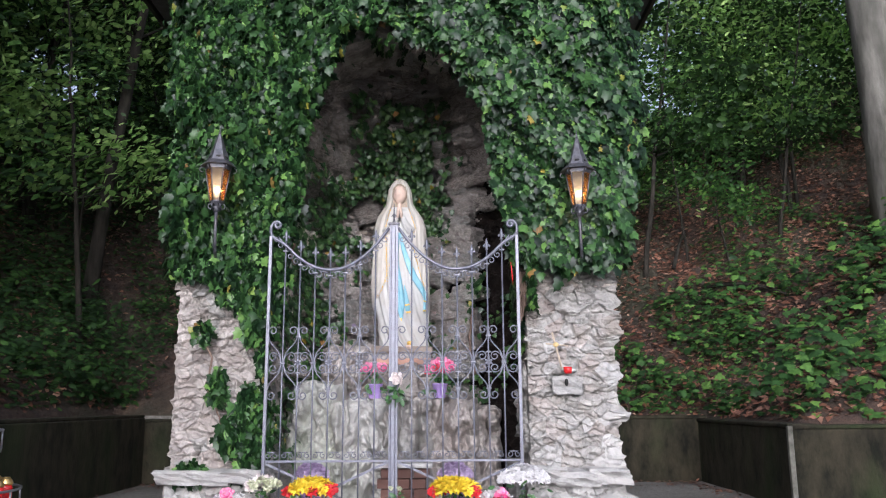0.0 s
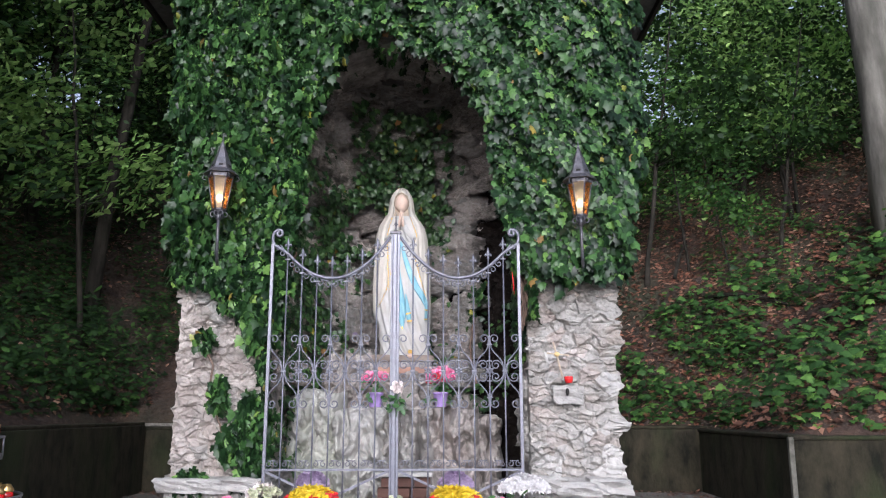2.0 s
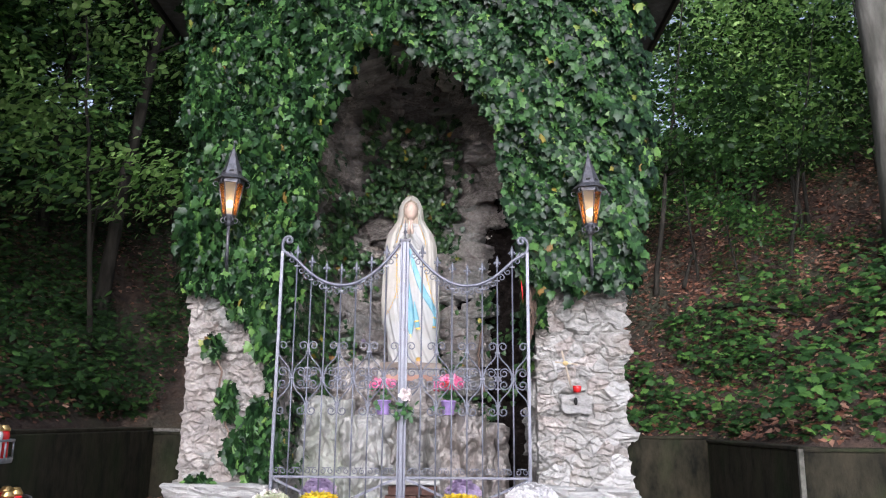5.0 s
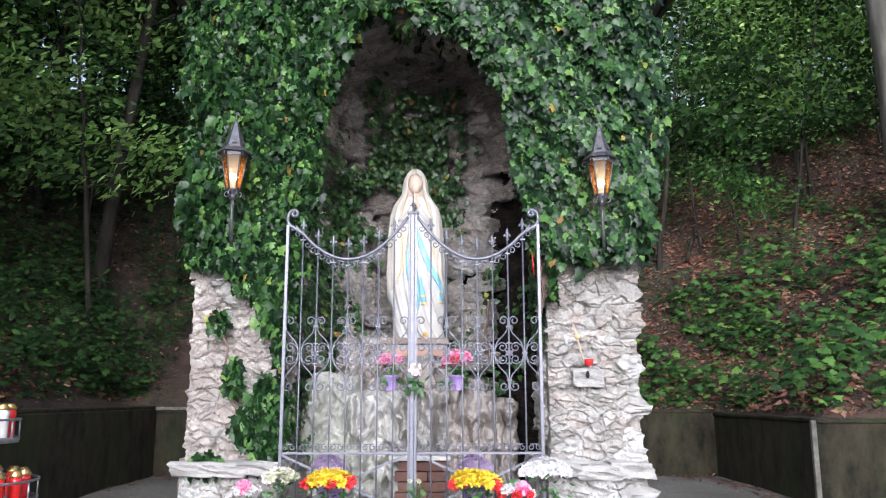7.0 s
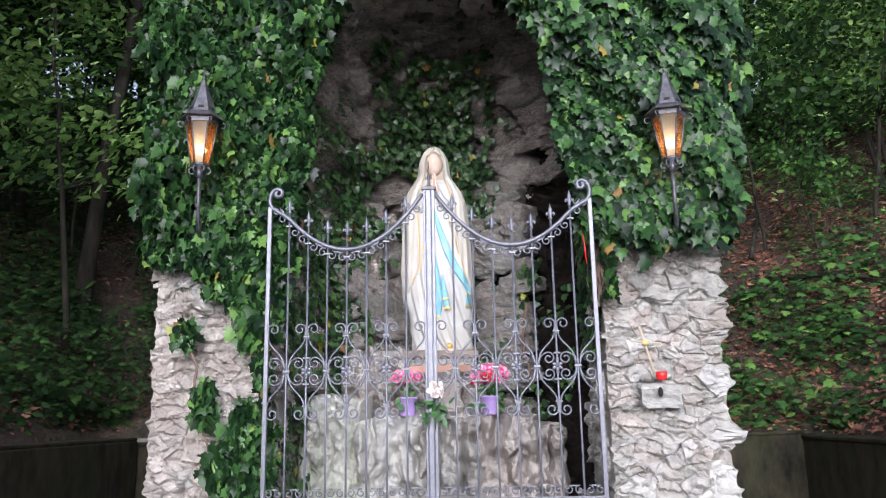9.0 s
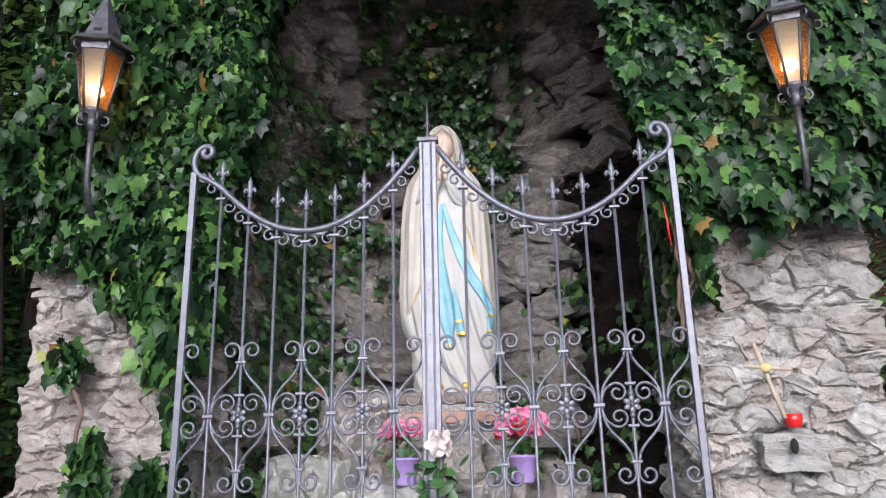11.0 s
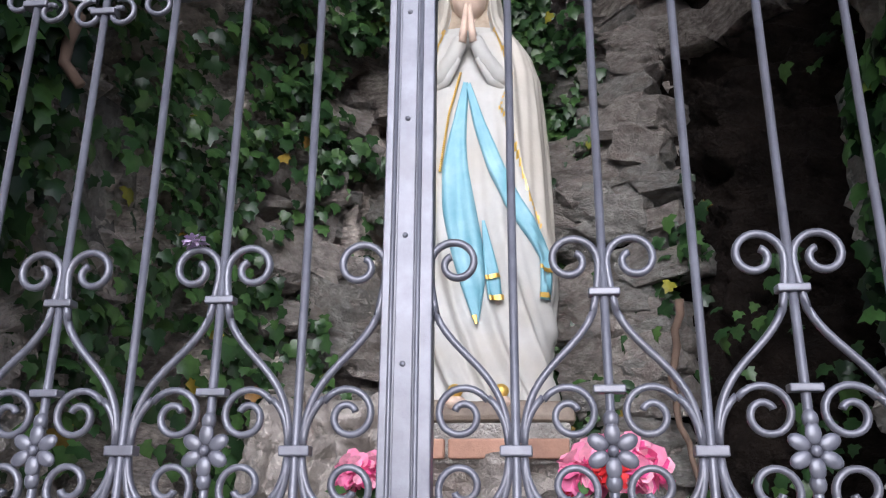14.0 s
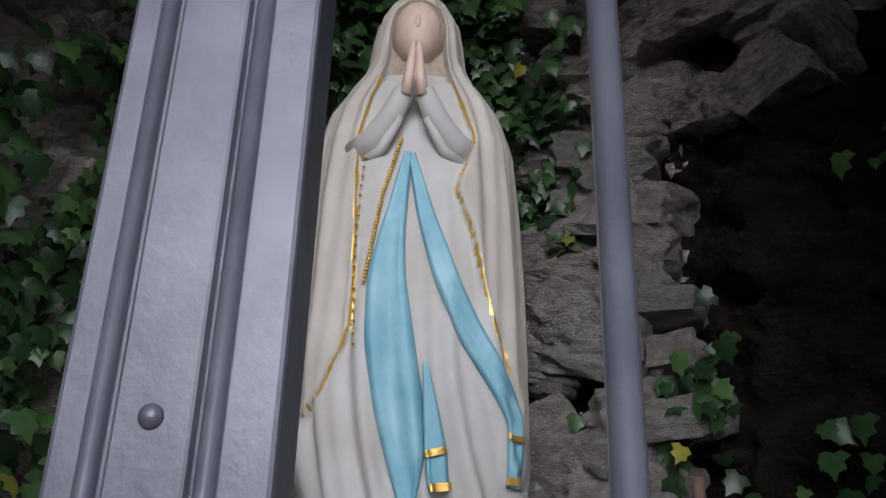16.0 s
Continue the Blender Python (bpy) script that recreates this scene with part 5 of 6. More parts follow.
# ---- wall lanterns ----
def lantern(at, turn, label):
    g = thing("wall_lantern", at, turn, label, "lantern", "lanterns on the shrine")

    def hexagon(bm, levels, lift=0.0, n=6, cap=True):
        return lathe(bm, levels, n, (0, 0, lift), cap)

    part("roof", hexagon(bmesh.new(), [(0.150, 0.0), (0.118, 0.035), (0.098, 0.045), (0.055, 0.16), (0.016, 0.275), (0.008, 0.29)]), IRON_DARK, g, "steep pointed dark iron roof", smooth=False)
    part("finial", lathe(bmesh.new(), [(0.008, 0.285), (0.012, 0.30), (0.005, 0.31), (0.004, 0.345), (0.001, 0.36)], 8), IRON_DARK, g)
    part("frieze", hexagon(bmesh.new(), [(0.108, -0.03), (0.112, 0.0)]), IRON_DARK, g, smooth=False)
    for k in range(6):
        a0, a1 = math.pi * k / 3, math.pi * (k + 1) / 3
        am = (a0 + a1) / 2
        bm = bmesh.new()
        vs = [bm.verts.new((r * math.cos(a), r * math.sin(a), z)) for r, a, z in ((0.097, a0, -0.03), (0.097, a1, -0.03), (0.052, a1, -0.30), (0.052, a0, -0.30))]
        bm.faces.new(vs)
        bmesh.ops.solidify(bm, geom=bm.faces[:], thickness=0.004)
        pane = part("pane", bm, FROST if k in (3, 4) and abs(am - 1.5 * math.pi) < 0.6 else AMBER, g, smooth=False)
        pane.visible_shadow = False
        part("rib", sweep(bmesh.new(), [(0.101 * math.cos(a0), 0.101 * math.sin(a0), -0.02), (0.055 * math.cos(a0), 0.055 * math.sin(a0), -0.31)], 0.006, 5), IRON_DARK, g)
        # vent in the roof face, a black block painted as its shaded opening
        bm = bmesh.new()
        box(bm, -0.018, 0.018, -0.004, 0.004, -0.006, 0.012, 0.002)
        part("vent", bm, BLACK_HOLE, g, smooth=False, m=pose(0.076 * math.cos(am), 0.076 * math.sin(am), 0.072, 0, 0, math.degrees(am) + 90) @ pose(0, 0, 0, -20))
        # small curls under the brim and at the foot
        part("curl", sweep(bmesh.new(), [(0.13 * math.cos(a0) + 0.02 * math.cos(u) * math.cos(a0), 0.13 * math.sin(a0) + 0.02 * math.cos(u) * math.sin(a0), -0.03 + 0.02 * math.sin(u)) for u in np.linspace(-2.2, 2.4, 9)], 0.0045, 5), IRON_DARK, g)
        part("curl", sweep(bmesh.new(), [((0.050 + 0.018 * math.cos(u)) * math.cos(a0), (0.050 + 0.018 * math.cos(u)) * math.sin(a0), -0.345 + 0.022 * math.sin(u)) for u in np.linspace(-2.4, 2.2, 9)], 0.006, 5), IRON_DARK, g)
    part("foot", lathe(bmesh.new(), [(0.010, -0.40), (0.026, -0.385), (0.034, -0.36), (0.030, -0.335), (0.055, -0.315), (0.058, -0.30)], 10), IRON_DARK, g)
    part("bulb", ball(bmesh.new(), (0, 0, -0.20), 0.024, (1, 1, 1.35)), BULB, g, "lit warm bulb")
    part("socket", lathe(bmesh.new(), [(0.014, -0.30), (0.014, -0.235)], 8), FLESH, g)
    part("bracket", sweep(bmesh.new(), [(0, 0, -0.39), (0, 0.0, -0.50), (0, 0.01, -0.62), (0, 0.05, -0.70), (0, 0.13, -0.745), (0, 0.30, -0.76)], 0.0145, 8), IRON_DARK, g, "curved iron bracket")
    lamp = bpy.data.lights.new("bulb_light", "POINT")
    lamp.energy, lamp.color, lamp.shadow_soft_size = 0.6, (1.0, 0.64, 0.30), 0.03
    lo = new("bulb_light", lamp)
    lo.matrix_basis = pose(at[0], at[1], at[2] - 0.20)
    return g


lantern((-1.478, -0.075, 3.285), 12, "dark wrought-iron wall lantern with amber panes, lit, among ivy")
lantern((1.555, -0.045, 3.235), -14, "dark wrought-iron wall lantern with amber panes, lit, on a bracket")


# ---- flowers ----
def petals(count, r, up, seed, size, cup=0.5):
    """Petal places on a dome of radius r round the origin: returns arrays for leaves()."""
    q = np.random.default_rng(seed)
    z = q.uniform(-0.25 if up else -0.9, 1, count)
    a = q.uniform(0, 2 * math.pi, count)
    d = np.stack([np.sqrt(1 - z * z) * np.cos(a), np.sqrt(1 - z * z) * np.sin(a), z], -1)
    n = d * cup + np.stack([np.zeros(count), np.zeros(count), np.ones(count)], -1) * (1 - cup) + q.normal(0, 0.2, (count, 3))
    return d * r * q.uniform(0.55, 1.0, (count, 1)), n, d + q.normal(0, 0.3, (count, 3)), np.full(count, size) * q.uniform(0.7, 1.2, count)


MUM = {c: leaves("blossom", *petals(90, 0.030, True, 5, 0.030), PETAL, m) for c, m in (("yellow", YELLOW), ("red", RED), ("white", WHITE), ("cream", CREAM), ("lilac", LILAC), ("pink", PINK))}
ROSE_MESH = leaves("blossom", *petals(80, 0.030, True, 8, 0.040, 0.9), WIDE_PETAL, ROSE)
BIG_PINK = leaves("blossom", *petals(40, 0.030, True, 9, 0.055, 0.8), WIDE_PETAL, PINK)


def foliage(count, r, h, seed, size=0.06):
    q = np.random.default_rng(seed)
    at = np.stack([q.normal(0, r * 0.55, count), q.normal(0, r * 0.55, count), q.uniform(0.15 * h, h, count)], -1)
    nrm = q.normal(0, 0.6, (count, 3)) + np.array((0, -0.4, 0.8))
    return leaves("foliage", at, nrm, at * np.array((1, 1, 0.2)) + q.normal(0, 0.2, (count, 3)), q.uniform(0.6, 1.2, count) * size, OVAL_LEAF, LEAFGREEN)


def vase_mesh(r, h, material, rim=True):
    return mesh_of("pot", lathe(bmesh.new(), [(r * 0.72, 0), (r * 0.74, 0.004), (r, h * 0.9), (r * (1.06 if rim else 1), h * 0.91), (r * (1.06 if rim else 1), h), (r * 0.9, h), (r * 0.86, h * 0.8)], 20), material)


def bouquet(name, at, label, blooms, spread, height, pot, seed, leafs=60, leafsize=0.06, scale=1.0, dome=0.5, group="flowers before the gate", drop=0.0):
    """blooms: list of (kind, count). Blossoms sit on a dome over the pot."""
    g = thing(name, at, 0, label, "flowers", group)
    if pot:
        part("pot", vase_mesh(*pot), None, g)
    part("foliage", foliage(leafs, spread * 0.9, height * 0.95, seed, leafsize), None, g, "green leaves")
    q = np.random.default_rng(seed)
    kinds = [k for k, c in blooms for _ in range(c)]
    q.shuffle(kinds)
    kinds.sort(key=lambda k: k == "red")
    for i, k in enumerate(kinds):
        u = (i + 0.5) / len(kinds)
        a, rr = i * 2.39996, math.sqrt(u) * spread
        z = height + dome * spread * (1 - u) * 0.9 + q.uniform(-0.012, 0.012)
        me = ROSE_MESH if k == "rose" else BIG_PINK if k == "pink" else MUM[k]
        part("blossom", me, None, g, m=pose(rr * math.cos(a), rr * math.sin(a), z, q.uniform(-25, 25) + 30 * u, q.uniform(-25, 25) + 30 * u * math.cos(a), 0) @ Matrix.Scale(scale * q.uniform(0.85, 1.15), 4))
    return g


GZ = float(height(np.array(0.0), np.array(-0.2)))
bouquet("chrysanthemum_pot", (-0.615, -0.16, GZ), "bunch of yellow and red chrysanthemums before the gate", [("yellow", 21), ("red", 7)], 0.175, 0.37, (0.10, 0.22, CLAY), 1, 60, scale=1.2, dome=0.40)
bouquet("chrysanthemum_pot", (0.485, -0.16, GZ), "bunch of yellow and red chrysanthemums before the gate", [("yellow", 24), ("red", 4)], 0.175, 0.37, (0.10, 0.22, CLAY), 2, 60, scale=1.2, dome=0.40)
bouquet("chrysanthemum_pot", (1.02, -0.20, GZ), "bunch of small white chrysanthemums before the gate", [("white", 60)], 0.18, 0.45, (0.11, 0.22, CLAY), 3, 70, scale=0.85)
bouquet("mixed_bouquet", (0.80, -0.26, GZ - 0.03), "bunch of white and red flowers before the gate", [("white", 12), ("red", 6), ("pink", 2)], 0.12, 0.33, (0.09, 0.2, CLAY), 4, 60, scale=0.9)
bouquet("rose_bouquet", (-0.98, -0.18, GZ), "bunch of pale green-white roses before the gate", [("cream", 9), ("rose", 3)], 0.13, 0.40, (0.09, 0.2, CLAY), 5, 90, 0.05, 0.95)
bouquet("mixed_bouquet", (-1.24, -0.20, GZ), "bunch of small white and pink flowers before the plinth", [("white", 10), ("pink", 3)], 0.12, 0.30, (0.09, 0.2, CLAY), 6, 60, scale=0.7)
bouquet("chrysanthemum_pot", (-0.68, 0.26, 0.325), "rounded pot plant with lilac flowers behind the gate", [("lilac", 60)], 0.13, 0.40, (0.10, 0.30, LILAC_POT), 7, 40, scale=0.75, dome=0.9)
bouquet("chrysanthemum_pot", (0.50, 0.26, 0.325), "rounded pot plant with lilac flowers behind the gate", [("lilac", 60)], 0.13, 0.40, (0.10, 0.30, LILAC_POT), 8, 40, scale=0.75, dome=0.9)
bouquet("grass_tuft", (0.03, -0.10, GZ), "small tuft of green leaves at the foot of the gate", [("cream", 2)], 0.06, 0.36, (0.06, 0.14, CLAY), 9, 50, 0.07, 0.5)
LEDGE = 1.365
bouquet("cyclamen_pot", (-0.245, 1.10, LEDGE), "pink flowers in a lilac plastic pot on the rock ledge", [("pink", 10)], 0.095, 0.27, (0.073, 0.135, LILAC_POT), 11, 34, 0.07, 0.75, 0.25, "flower pots on the ledge")
bouquet("cyclamen_pot", (0.37, 1.10, LEDGE), "bright pink flowers in a lilac plastic pot on the rock ledge", [("pink", 14), ("red", 4)], 0.105, 0.26, (0.070, 0.135, LILAC_POT), 12, 40, 0.08, 0.9, 0.6, "flower pots on the ledge")

rose = thing("rose", (0.022, -0.055, 1.30), 0, "single ivory artificial rose tied to the gate post", "flower")
part("stalk", sweep(bmesh.new(), [(0, 0.026, -0.02), (0.0, 0.012, 0.08), (0.008, 0, 0.19)], 0.004, 6), LEAFGREEN, rose)
part("blossom", ROSE_MESH, None, rose, "ivory petals", m=pose(0.010, -0.005, 0.215, 30, 5, 0) @ Matrix.Scale(1.05, 4))
part("foliage", foliage(26, 0.07, 0.16, 21, 0.07), None, rose, "green leaves")
part("tie", lathe(bmesh.new(), [(0.045, 0.0), (0.047, 0.005), (0.045, 0.01)], 14, (-0.006, 0.053, 0.05)), ZINC, rose, "thin wire tie")

ribbon = thing("ribbon", (0.985, -0.012, 2.30), 0, "thin red ribbon hanging on the gate", "ribbon")
part("strand", sweep(bmesh.new(), [(-0.012, 0, 0.16), (-0.008, -0.006, 0.09), (-0.004, -0.004, 0.0)], 0.002, 6, flat=0.4), RIBBON, ribbon)
part("strand", sweep(bmesh.new(), [(-0.012, 0, 0.16), (-0.003, -0.008, 0.08), (0.002, -0.004, -0.03)], 0.002, 6, flat=0.4), RIBBON, ribbon)

bloom = thing("lilac_flower", (-0.322, -0.004, 1.946), 0, "tiny lilac flower stuck on a gate scroll", "flower")
part("blossom", MUM["lilac"], None, bloom, m=Matrix.Scale(0.42, 4))

# ---- wooden cross and red light on the pale pillar ----
cross = thing("wooden_cross", (1.36, 0.17, 1.585), 0, "small pale wooden cross leaning on the stone pillar", "cross")
part("upright", sweep(bmesh.new(), [(0.03, -0.03, 0.0), (-0.035, 0.03, 0.31)], 0.009, 6), TIMBER, cross)
part("crosspiece", sweep(bmesh.new(), [(-0.095, 0.0, 0.215), (0.09, -0.01, 0.195)], 0.007, 6), TIMBER, cross)
part("binding", ball(bmesh.new(), (-0.012, -0.012, 0.205), 0.020, (1.2, 0.7, 1.0)), STRAW, cross, "knot of straw")
ledge = thing("stone_ledge", (1.42, 0.255, 1.45), 0, "whitish stone ledge with a dark hole on the pillar", "ledge")
part("slab", CHALK[2], None, ledge, m=pose(0.02, 0.055, 0.01, 3, 2, 0) @ Matrix.Diagonal((0.27, 0.19, 0.155, 1)))
# solid black ball in place of the shade inside a hole
part("hole", ball(bmesh.new(), (0.012, -0.055, 0.03), 0.02, (0.8, 0.8, 1.6)), BLACK_HOLE, ledge, "dark hole")
light = thing("grave_light", (1.45, 0.225, 1.553), 0, "small red plastic votive light on the stone ledge", "candle")
part("cup", lathe(bmesh.new(), [(0.030, 0.0), (0.036, 0.03), (0.037, 0.055), (0.032, 0.055), (0.03, 0.02)], 14), RED_GLASS, light)


# ---- votive candles on a round steel stand ----
SX, SY = -2.44, -1.95
sg = float(height(np.array(SX), np.array(SY)))
stand = thing("candle_stand", (SX, SY, sg), 0, "round two-tier steel stand holding votive candles", "stand")
for z, r in ((1.055 - sg, 0.34), (0.73 - sg, 0.46)):
    part("tray", lathe(bmesh.new(), [(0.02, z), (r, z), (r + 0.004, z + 0.03), (r - 0.006, z + 0.03), (r - 0.008, z + 0.008), (0.02, z + 0.008)], 40), ZINC, stand)
    ring = [(r * math.cos(a), r * math.sin(a), z + 0.125) for a in np.linspace(0, 2 * math.pi, 49)]
    part("rail", sweep(bmesh.new(), ring, 0.007, 6, up=Vector((0, 0, 1)), caps=False), ZINC, stand)
    for k in range(10):
        a = 2 * math.pi * k / 10
        part("rail_post", sweep(bmesh.new(), [(r * math.cos(a), r * math.sin(a), z + 0.01), (r * math.cos(a), r * math.sin(a), z + 0.125)], 0.005, 6), ZINC, stand)
part("column", lathe(bmesh.new(), [(0.035, 0.02), (0.035, 1.06 - sg)], 14), ZINC, stand)
part("foot", lathe(bmesh.new(), [(0.26, 0.0), (0.26, 0.015), (0.05, 0.03)], 24), ZINC, stand)
CUP = {c: mesh_of("cup", lathe(bmesh.new(), [(0.030, 0), (0.034, 0.006), (0.034, 0.10), (0.036, 0.115), (0.030, 0.135)], 16), m) for c, m in (("red", RED_GLASS), ("clear", CLEAR_GLASS))}
LID = mesh_of("lid", lathe(bmesh.new(), [(0.032, 0.133), (0.036, 0.137), (0.036, 0.147), (0.024, 0.160), (0.024, 0.166), (0.010, 0.168)], 16), BRASS)


def candle(colour, x, y, z, tall=1.0):
    g = thing("votive_candle", (x, y, z), 0, "red plastic votive candle with a gold lid on the stand" if colour == "red" else "milky white votive candle with a gold lid on the stand", "candle", "votive candles")
    part("cup", CUP[colour], None, g, m=Matrix.Diagonal((1, 1, tall, 1)))
    part("lid", LID, None, g, "pierced gold lid", m=pose(0, 0, 0.135 * (tall - 1)))
    return g


for k in range(14):
    a = -0.9 + 2 * math.pi * k / 14
    candle("clear" if k in (2, 8, 11) else "red", SX + 0.28 * math.cos(a), SY + 0.28 * math.sin(a), 1.065, 1.25)
for k in range(18):
    a = 2 * math.pi * k / 18
    if k % 7 != 5:
        candle("clear" if k % 6 == 4 else "red", SX + 0.385 * math.cos(a), SY + 0.385 * math.sin(a), 0.742, 1.0)


# ---- woodland on the slope ----
def tree_mesh(seed, h, r, lean, limbs, bark):
    """Tapered trunk, its limbs, and the places of the twig ends."""
    q = random.Random(seed)
    bm = bmesh.new()
    arms = []
    top = Vector((lean[0] * h, lean[1] * h, h))
    line = [Vector((top.x * u + q.uniform(-1, 1) * 0.02 * h * u * (1 - u), top.y * u + q.uniform(-1, 1) * 0.02 * h * u * (1 - u), h * u)) for u in np.linspace(0, 1, 12)]
    line[0].z = -0.5
    sweep(bm, line, r, 10, taper=lambda u: 1.25 - 1.05 * u if u > 0.06 else 1.5)
    ends = []
    for k in range(limbs):
        u = q.uniform(0.35, 0.95)
        b = line[int(u * 11)]
        a = q.uniform(0, 2 * math.pi)
        ln = h * q.uniform(0.12, 0.28) * (1.2 - 0.5 * u)
        e = b + Vector((math.cos(a) * ln, math.sin(a) * ln, ln * q.uniform(0.15, 0.7)))
        m = b.lerp(e, 0.5) + Vector((0, 0, ln * 0.08))
        arms.append(mesh_of("limb", sweep(bmesh.new(), [b, m, e], r * 0.28 * (1.2 - u * 0.7), 6, taper=lambda t: 1.1 - 0.8 * t), bark))
        ends += [m, e, b.lerp(e, 0.75), b.lerp(e, 1.15)]
    return bm, arms, ends


def crown(seed, ends, count, spread, size, material):
    q = np.random.default_rng(seed)
    c = np.array([tuple(e) for e in ends])
    pick = q.integers(0, len(c), count)
    # flat sprays of leaves round each twig end
    at = c[pick] + q.normal(0, 1, (count, 3)) * np.array((spread, spread, spread * 0.34))
    nrm = q.normal(0, 0.4, (count, 3)) + np.array((0, -0.65, 0.85))
    tip = (at - c[pick]) * np.array((1, 1, 0.2)) + q.normal(0, 0.1, (count, 3)) + np.array((0, 0, -0.12))
    return leaves("crown", at, nrm, tip, q.uniform(0.6, 1.25, count) * size, OVAL_LEAF, material)


def tree_kind(seed, h, r, lean, limbs, count, spread, size, bark, leaf):
    bm, arms, ends = tree_mesh(seed, h, r, lean, limbs, bark)
    trunk = mesh_of("trunk", bm, bark)
    return trunk, arms, crown(seed, ends, count, spread, size, leaf)


def plant_tree(name, kind, x, y, turn, scale, label, group):
    g = thing(name, (x, y, float(height(np.array(x), np.array(y))) - 0.05), turn, label, "tree", group)
    part("trunk", kind[0], None, g, m=Matrix.Scale(scale, 4))
    for arm in kind[1]:
        part("limb", arm, None, g, m=Matrix.Scale(scale, 4))
    part("crown", kind[2], None, g, "leafy crown", m=Matrix.Scale(scale, 4))
    return g


TALL = [tree_kind(1, 11, 0.13, (0.02, -0.03), 16, 6000, 0.65, 0.14, BARK_DARK, WOODLEAF),
        tree_kind(2, 12, 0.10, (-0.05, 0.02), 16, 6000, 0.65, 0.14, BARK_DARK, WOODLEAF_SHADE),
        tree_kind(3, 10, 0.08, (0.10, -0.05), 15, 5600, 0.60, 0.14, BARK_DARK, WOODLEAF)]
SLIM = [tree_kind(11, 4.6, 0.028, (0.12, -0.10), 13, 1500, 0.32, 0.12, BARK_DARK, WOODLEAF_LIT),
        tree_kind(12, 5.4, 0.034, (-0.16, -0.05), 15, 1700, 0.34, 0.12, BARK_DARK, WOODLEAF_SHADE),
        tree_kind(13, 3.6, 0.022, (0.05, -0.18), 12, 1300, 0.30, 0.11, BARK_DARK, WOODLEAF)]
LAB_TALL = "tall slender dark-barked tree on the slope, some unseen and added for shade"
LAB_SLIM = "thin young leafy tree leaning on the slope"
random.seed(21)
# the dark upright tree on the west slope
big = tree_kind(31, 11.5, 0.085, (0.12, 0.0), 20, 4200, 0.55, 0.13, BARK_DARK, WOODLEAF)
plant_tree("tree", big, -4.70, 4.7, 0, 1.0, "upright dark-barked tree on the shaded slope", "woodland trees")
# the grey beech at the east end
beech = tree_kind(32, 13, 0.29, (-0.04, 0.0), 16, 4200, 0.6, 0.14, BARK, WOODLEAF)
plant_tree("beech_tree", beech, 6.80, 4.2, 0, 1.0, "thick pale grey beech with dark damp streaks", "woodland trees")
for k in range(46):
    x = random.uniform(-15, 17) if k % 3 else random.uniform(-15, 2)
    y = random.uniform(6.2, 19) if -3 < x < 4 else random.uniform(4.8, 19)
    if x > 2:
        y = max(y, 12.5)
        if k % 4:
            continue
    if x > 4 and y < 7.0 or (abs(x + 4.7) < 1 and y < 6.5):
        y += 3
    plant_tree("tree", TALL[k % 3], x, y, random.uniform(0, 360), random.uniform(0.75, 1.25), LAB_TALL, "woodland trees")
# west trees, the nearer ones out of view and added to block light
for k in range(30):
    plant_tree("tree", TALL[k % 3], random.uniform(-11, -5.0), random.uniform(-9, 6), random.uniform(0, 360), random.uniform(0.8, 1.2), LAB_TALL, "woodland trees")
for k in range(64):
    side = random.random() < 0.5
    x = random.uniform(-9.5, -4.2) if side else random.uniform(3.0, 10.5)
    y = random.uniform(3.8, 10.5) if side else random.uniform(5.3, 11.5)
    plant_tree("sapling", SLIM[k % 3], x, y, random.uniform(0, 360), random.uniform(0.7, 1.2), LAB_SLIM, "young woodland trees")
# branching hazel-like shrub above the bare bank
for k, (x, y) in enumerate(((5.75, 7.4), (5.9, 7.5), (5.6, 7.55), (6.35, 6.6), (6.5, 6.7), (4.4, 6.2))):
    plant_tree("sapling", SLIM[k % 3], x, y, 60 * k, random.uniform(0.75, 0.95), LAB_SLIM, "young woodland trees")


# ---- undergrowth, fallen leaves ----
def on_slope(count, xlo, xhi, ylo, yhi, patch, cover):
    x, y = rng.uniform(xlo, xhi, count), rng.uniform(ylo, yhi, count)
    d = outside(x, y)
    keep = (d > 0.12) & (lump(x, y, patch, 2.5) + 0.25 * lump(x, y, patch * 3, 7.0) + rng.normal(0, 0.08, count) < cover)
    x, y = x[keep], y[keep]
    return np.stack([x, y, height(x, y)], -1)


def ground_cover(name, count, box_, patch, cover, rise, size, shape, material, label, category):
    p = on_slope(count, *box_, patch, cover)
    n = len(p)
    side = np.where(p[:, 0] > 0, -1.0, 1.0)
    h = rise * rng.random(n) ** 1.6 * (0.4 + 0.9 * lump(p[:, 0], p[:, 1], 3.0, 9.0))
    at = p + np.stack([side * 0.3 * h, -0.3 * h, h], -1)
    nrm = np.stack([side * 0.35 + rng.normal(0, 0.35, n), -0.5 + rng.normal(0, 0.35, n), np.ones(n)], -1)
    tip = np.stack([rng.normal(0, 1, n), rng.normal(-0.3, 1, n), rng.normal(-0.1, 0.3, n)], -1)
    me = leaves(name, at, nrm, tip, rng.uniform(0.6, 1.3, n) * size, shape, material)
    return tagged(new(name, me), label, category, kind="stuff")


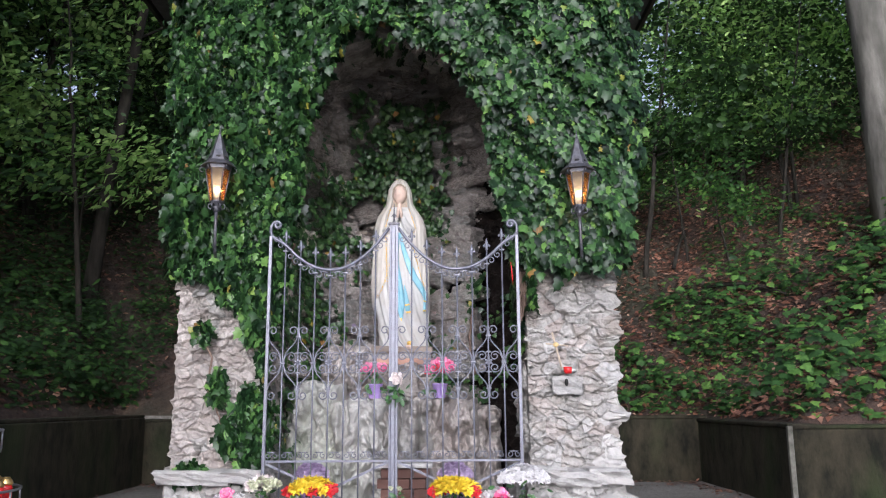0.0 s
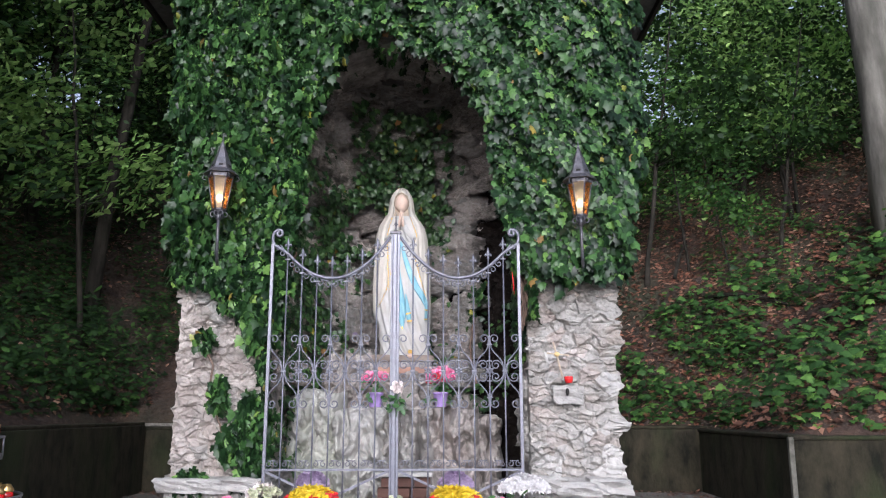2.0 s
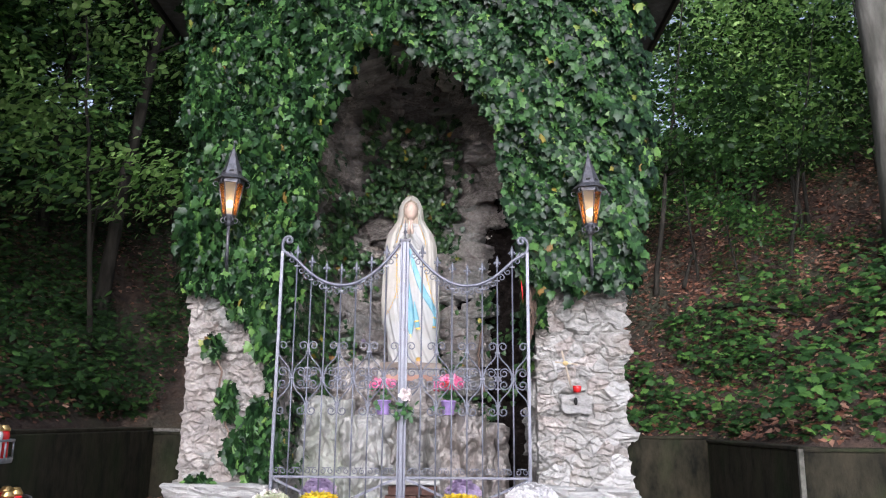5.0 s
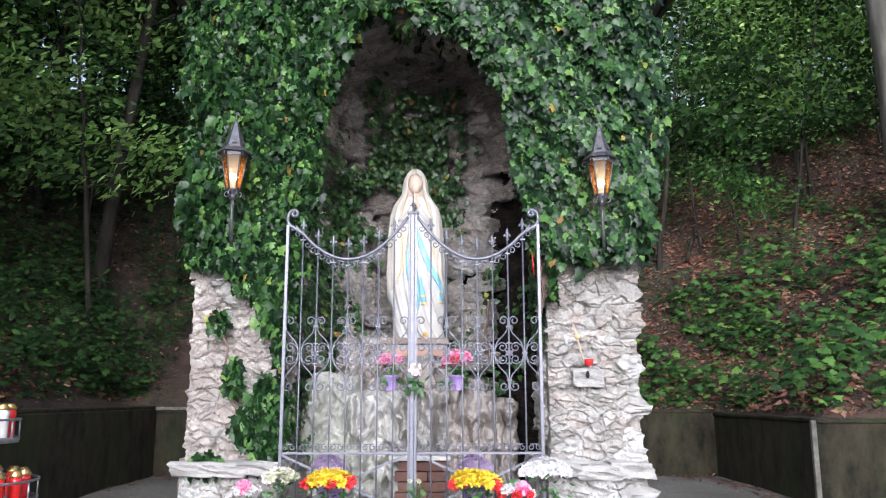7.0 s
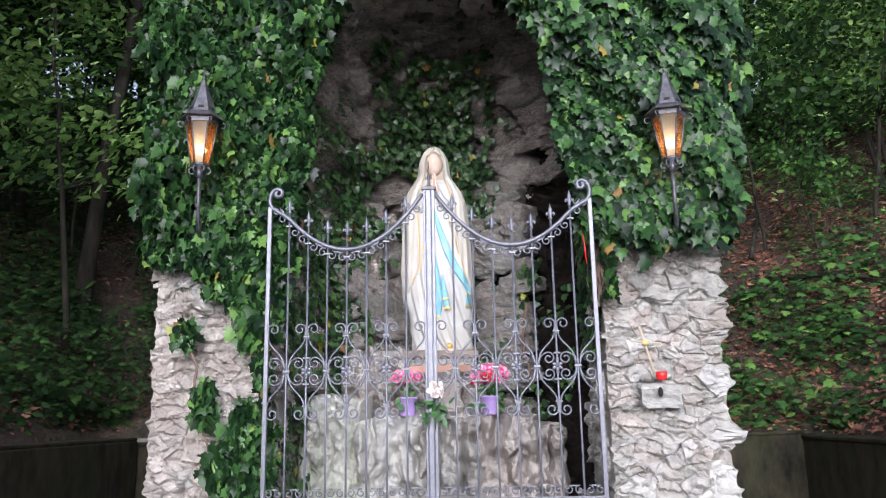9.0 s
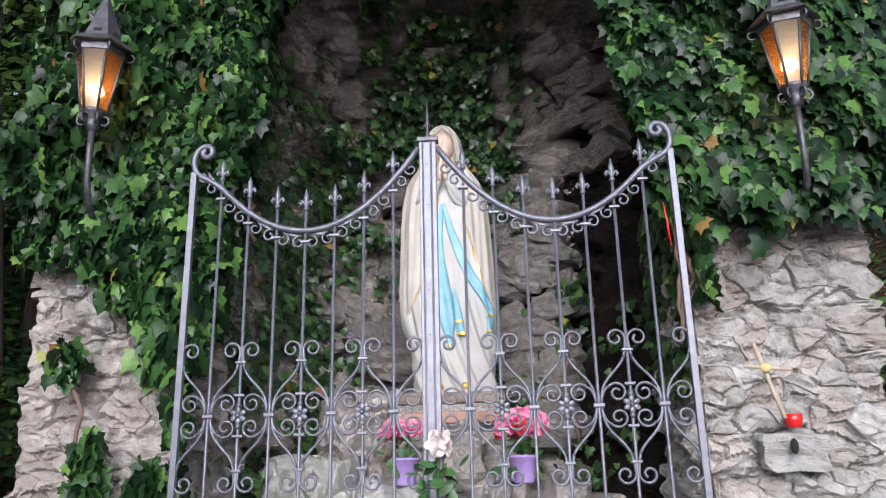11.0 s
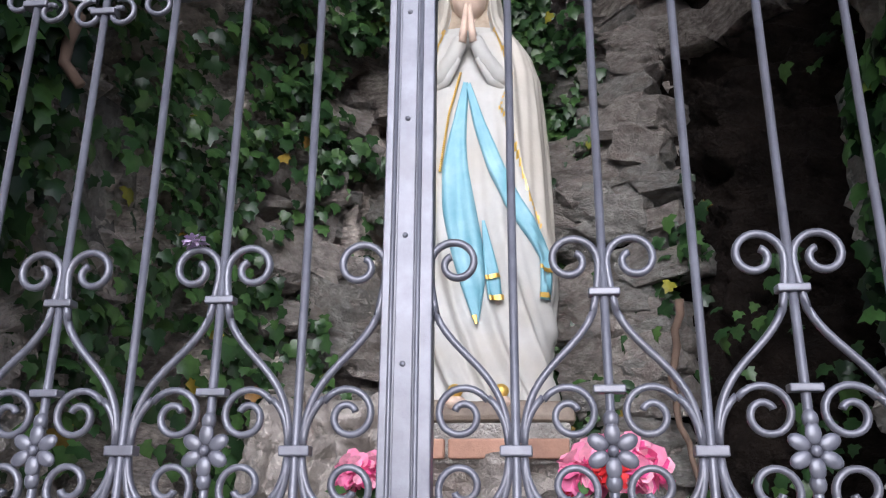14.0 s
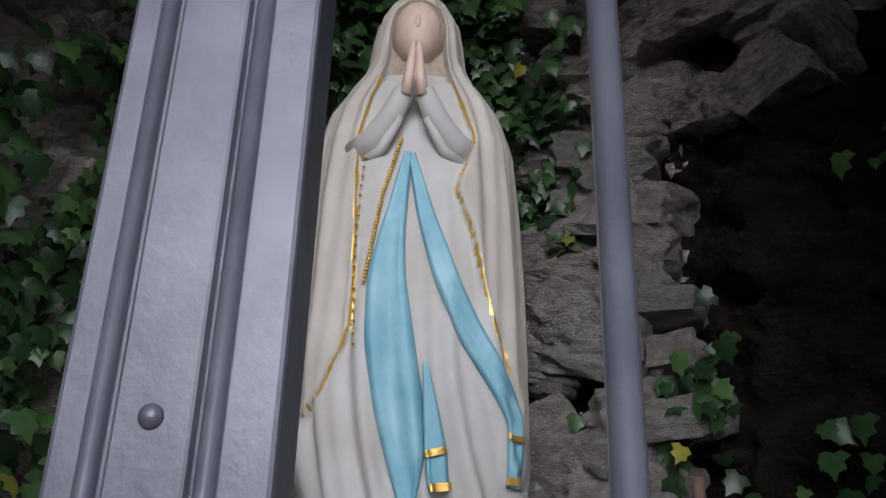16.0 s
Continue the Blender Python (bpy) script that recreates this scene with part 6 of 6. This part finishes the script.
EAST, WEST, BACK = (2.5, 11, 0.7, 11), (-10, -3.3, -2, 10), (-5, 5, 3.2, 10)
ground_cover("fallen_leaves", 42000, EAST, 1.1, 1.2, 0.03, 0.085, LITTER_LEAF, LITTER, "brown fallen leaves on the wooded bank", "leaf litter")
ground_cover("fallen_leaves", 15000, WEST, 1.1, 0.9, 0.03, 0.085, LITTER_LEAF, LITTER, "brown fallen leaves on the shaded bank", "leaf litter")
ground_cover("undergrowth", 30000, EAST, 1.5, 0.46, 0.42, 0.085, OVAL_LEAF, WOODLEAF, "low green brambles and seedlings on the bank", "undergrowth")
ground_cover("undergrowth", 9000, (2.4, 9, 0.7, 5.2), 1.9, 0.62, 0.5, 0.10, IVY_LEAF, WOODLEAF, "broad-leaved green plants above the wall", "undergrowth")
ground_cover("undergrowth", 34000, WEST, 1.6, 0.9, 0.6, 0.085, OVAL_LEAF, WOODLEAF_SHADE, "undergrowth on the bank, coloured as shaded", "undergrowth")
ground_cover("undergrowth", 9000, (-8, -3.4, -2, 5.5), 2.0, 0.55, 0.45, 0.10, IVY_LEAF, WOODLEAF_SHADE, "ivy-like plants above the wall", "undergrowth")
ground_cover("undergrowth", 9000, BACK, 1.5, 0.55, 0.4, 0.085, OVAL_LEAF, WOODLEAF_SHADE, "green undergrowth behind the shrine", "undergrowth")


def far_wood(name, count, xlo, xhi, ylo, yhi, rise, size, material, label):
    """Foliage of the wood farther up the slope, in layered sprays with gaps."""
    x, y = rng.uniform(xlo, xhi, count), rng.uniform(ylo, yhi, count)
    h = rise * rng.random(count) ** 0.8
    layer = np.sin(h * 4.2 + np.sin(x * 1.3) * 2 + np.cos(y * 0.9) * 2)
    keep = (lump(x, h, 1.7, 3.3) + 0.4 * lump(x + y, h, 4.3, 1.1) < 0.66) & (layer > -0.2)
    x, y, h = x[keep], y[keep], h[keep]
    n = len(x)
    at = np.stack([x, y, height(x, y) + 0.3 + h], -1)
    nrm = np.stack([rng.normal(0, 0.4, n), rng.normal(-0.8, 0.4, n), np.ones(n)], -1)
    tip = np.stack([rng.normal(0, 1, n), rng.normal(-0.4, 1, n), rng.normal(-0.3, 0.3, n)], -1)
    tagged(new(name, leaves(name, at, nrm, tip, rng.uniform(0.6, 1.3, n) * size, OVAL_LEAF, material)), label, "foliage", kind="stuff")


far_wood("woodland_foliage", 24000, 1.5, 22, 9.8, 19, 9.0, 0.20, WOODLEAF_LIT, "foliage of the wood up the slope, coloured as sunlit")
far_wood("woodland_foliage", 44000, -20, -1.5, 7.5, 18, 10.5, 0.21, WOODLEAF_SHADE, "foliage of the wood up the slope, coloured as shaded")
# runs forward out of view to y -8 as an added light block
far_wood("woodland_foliage", 42000, -11, -4.3, -8.0, 8.0, 6.5, 0.16, WOODLEAF_SHADE, "slope shrubs coloured as shaded, the near part unseen and blocking light")
far_wood("woodland_foliage", 12000, 2.6, 10.5, 6.6, 10.0, 4.5, 0.15, WOODLEAF_LIT, "green hazel shrubs on the slope")
# leaves blown along the foot of the walls
n = 900
lx, ly = rng.uniform(-3.3, 3.3, n), 3.1 - np.abs(rng.normal(0, 0.25, n))
sel = rng.random(n) < 0.5
lx = np.where(sel, np.where(rng.random(n) < 0.5, 3.36 - np.abs(rng.normal(0, 0.15, n)), -3.3 + np.abs(rng.normal(0, 0.15, n))), lx)
ly = np.where(sel, rng.uniform(-0.5, 3.1, n), ly)
p = np.stack([lx, ly, height(lx, ly) + 0.01], -1)
me = leaves("fallen_leaves", p, np.stack([rng.normal(0, 0.25, n), rng.normal(0, 0.25, n), np.ones(n)], -1), rng.normal(0, 1, (n, 3)), rng.uniform(0.03, 0.07, n), LITTER_LEAF, LITTER)
tagged(new("fallen_leaves", me), "brown leaves along the foot of the concrete wall", "leaf litter", kind="stuff")


def log(name, a, b, r, label):
    za, zb = (float(height(np.array(p[0]), np.array(p[1]))) for p in (a, b))
    pts = [(a[0] + (b[0] - a[0]) * u, a[1] + (b[1] - a[1]) * u, za + (zb - za) * u + 0.06 + 0.10 * math.sin(u * 3.1)) for u in np.linspace(0, 1, 8)]
    return tagged(part(name, sweep(bmesh.new(), pts, r, 8, taper=lambda u: 1.1 - 0.6 * u), BARK_DARK), label, "branch")


log("fallen_branch", (4.3, 5.1), (5.2, 4.5), 0.035, "dead dark branch lying on the bank")
log("fallen_branch", (4.0, 5.7), (4.6, 6.9), 0.03, "dead dark branch lying on the bank")
log("fallen_branch", (5.6, 2.4), (7.0, 3.3), 0.03, "dead dark branch lying on the bank")
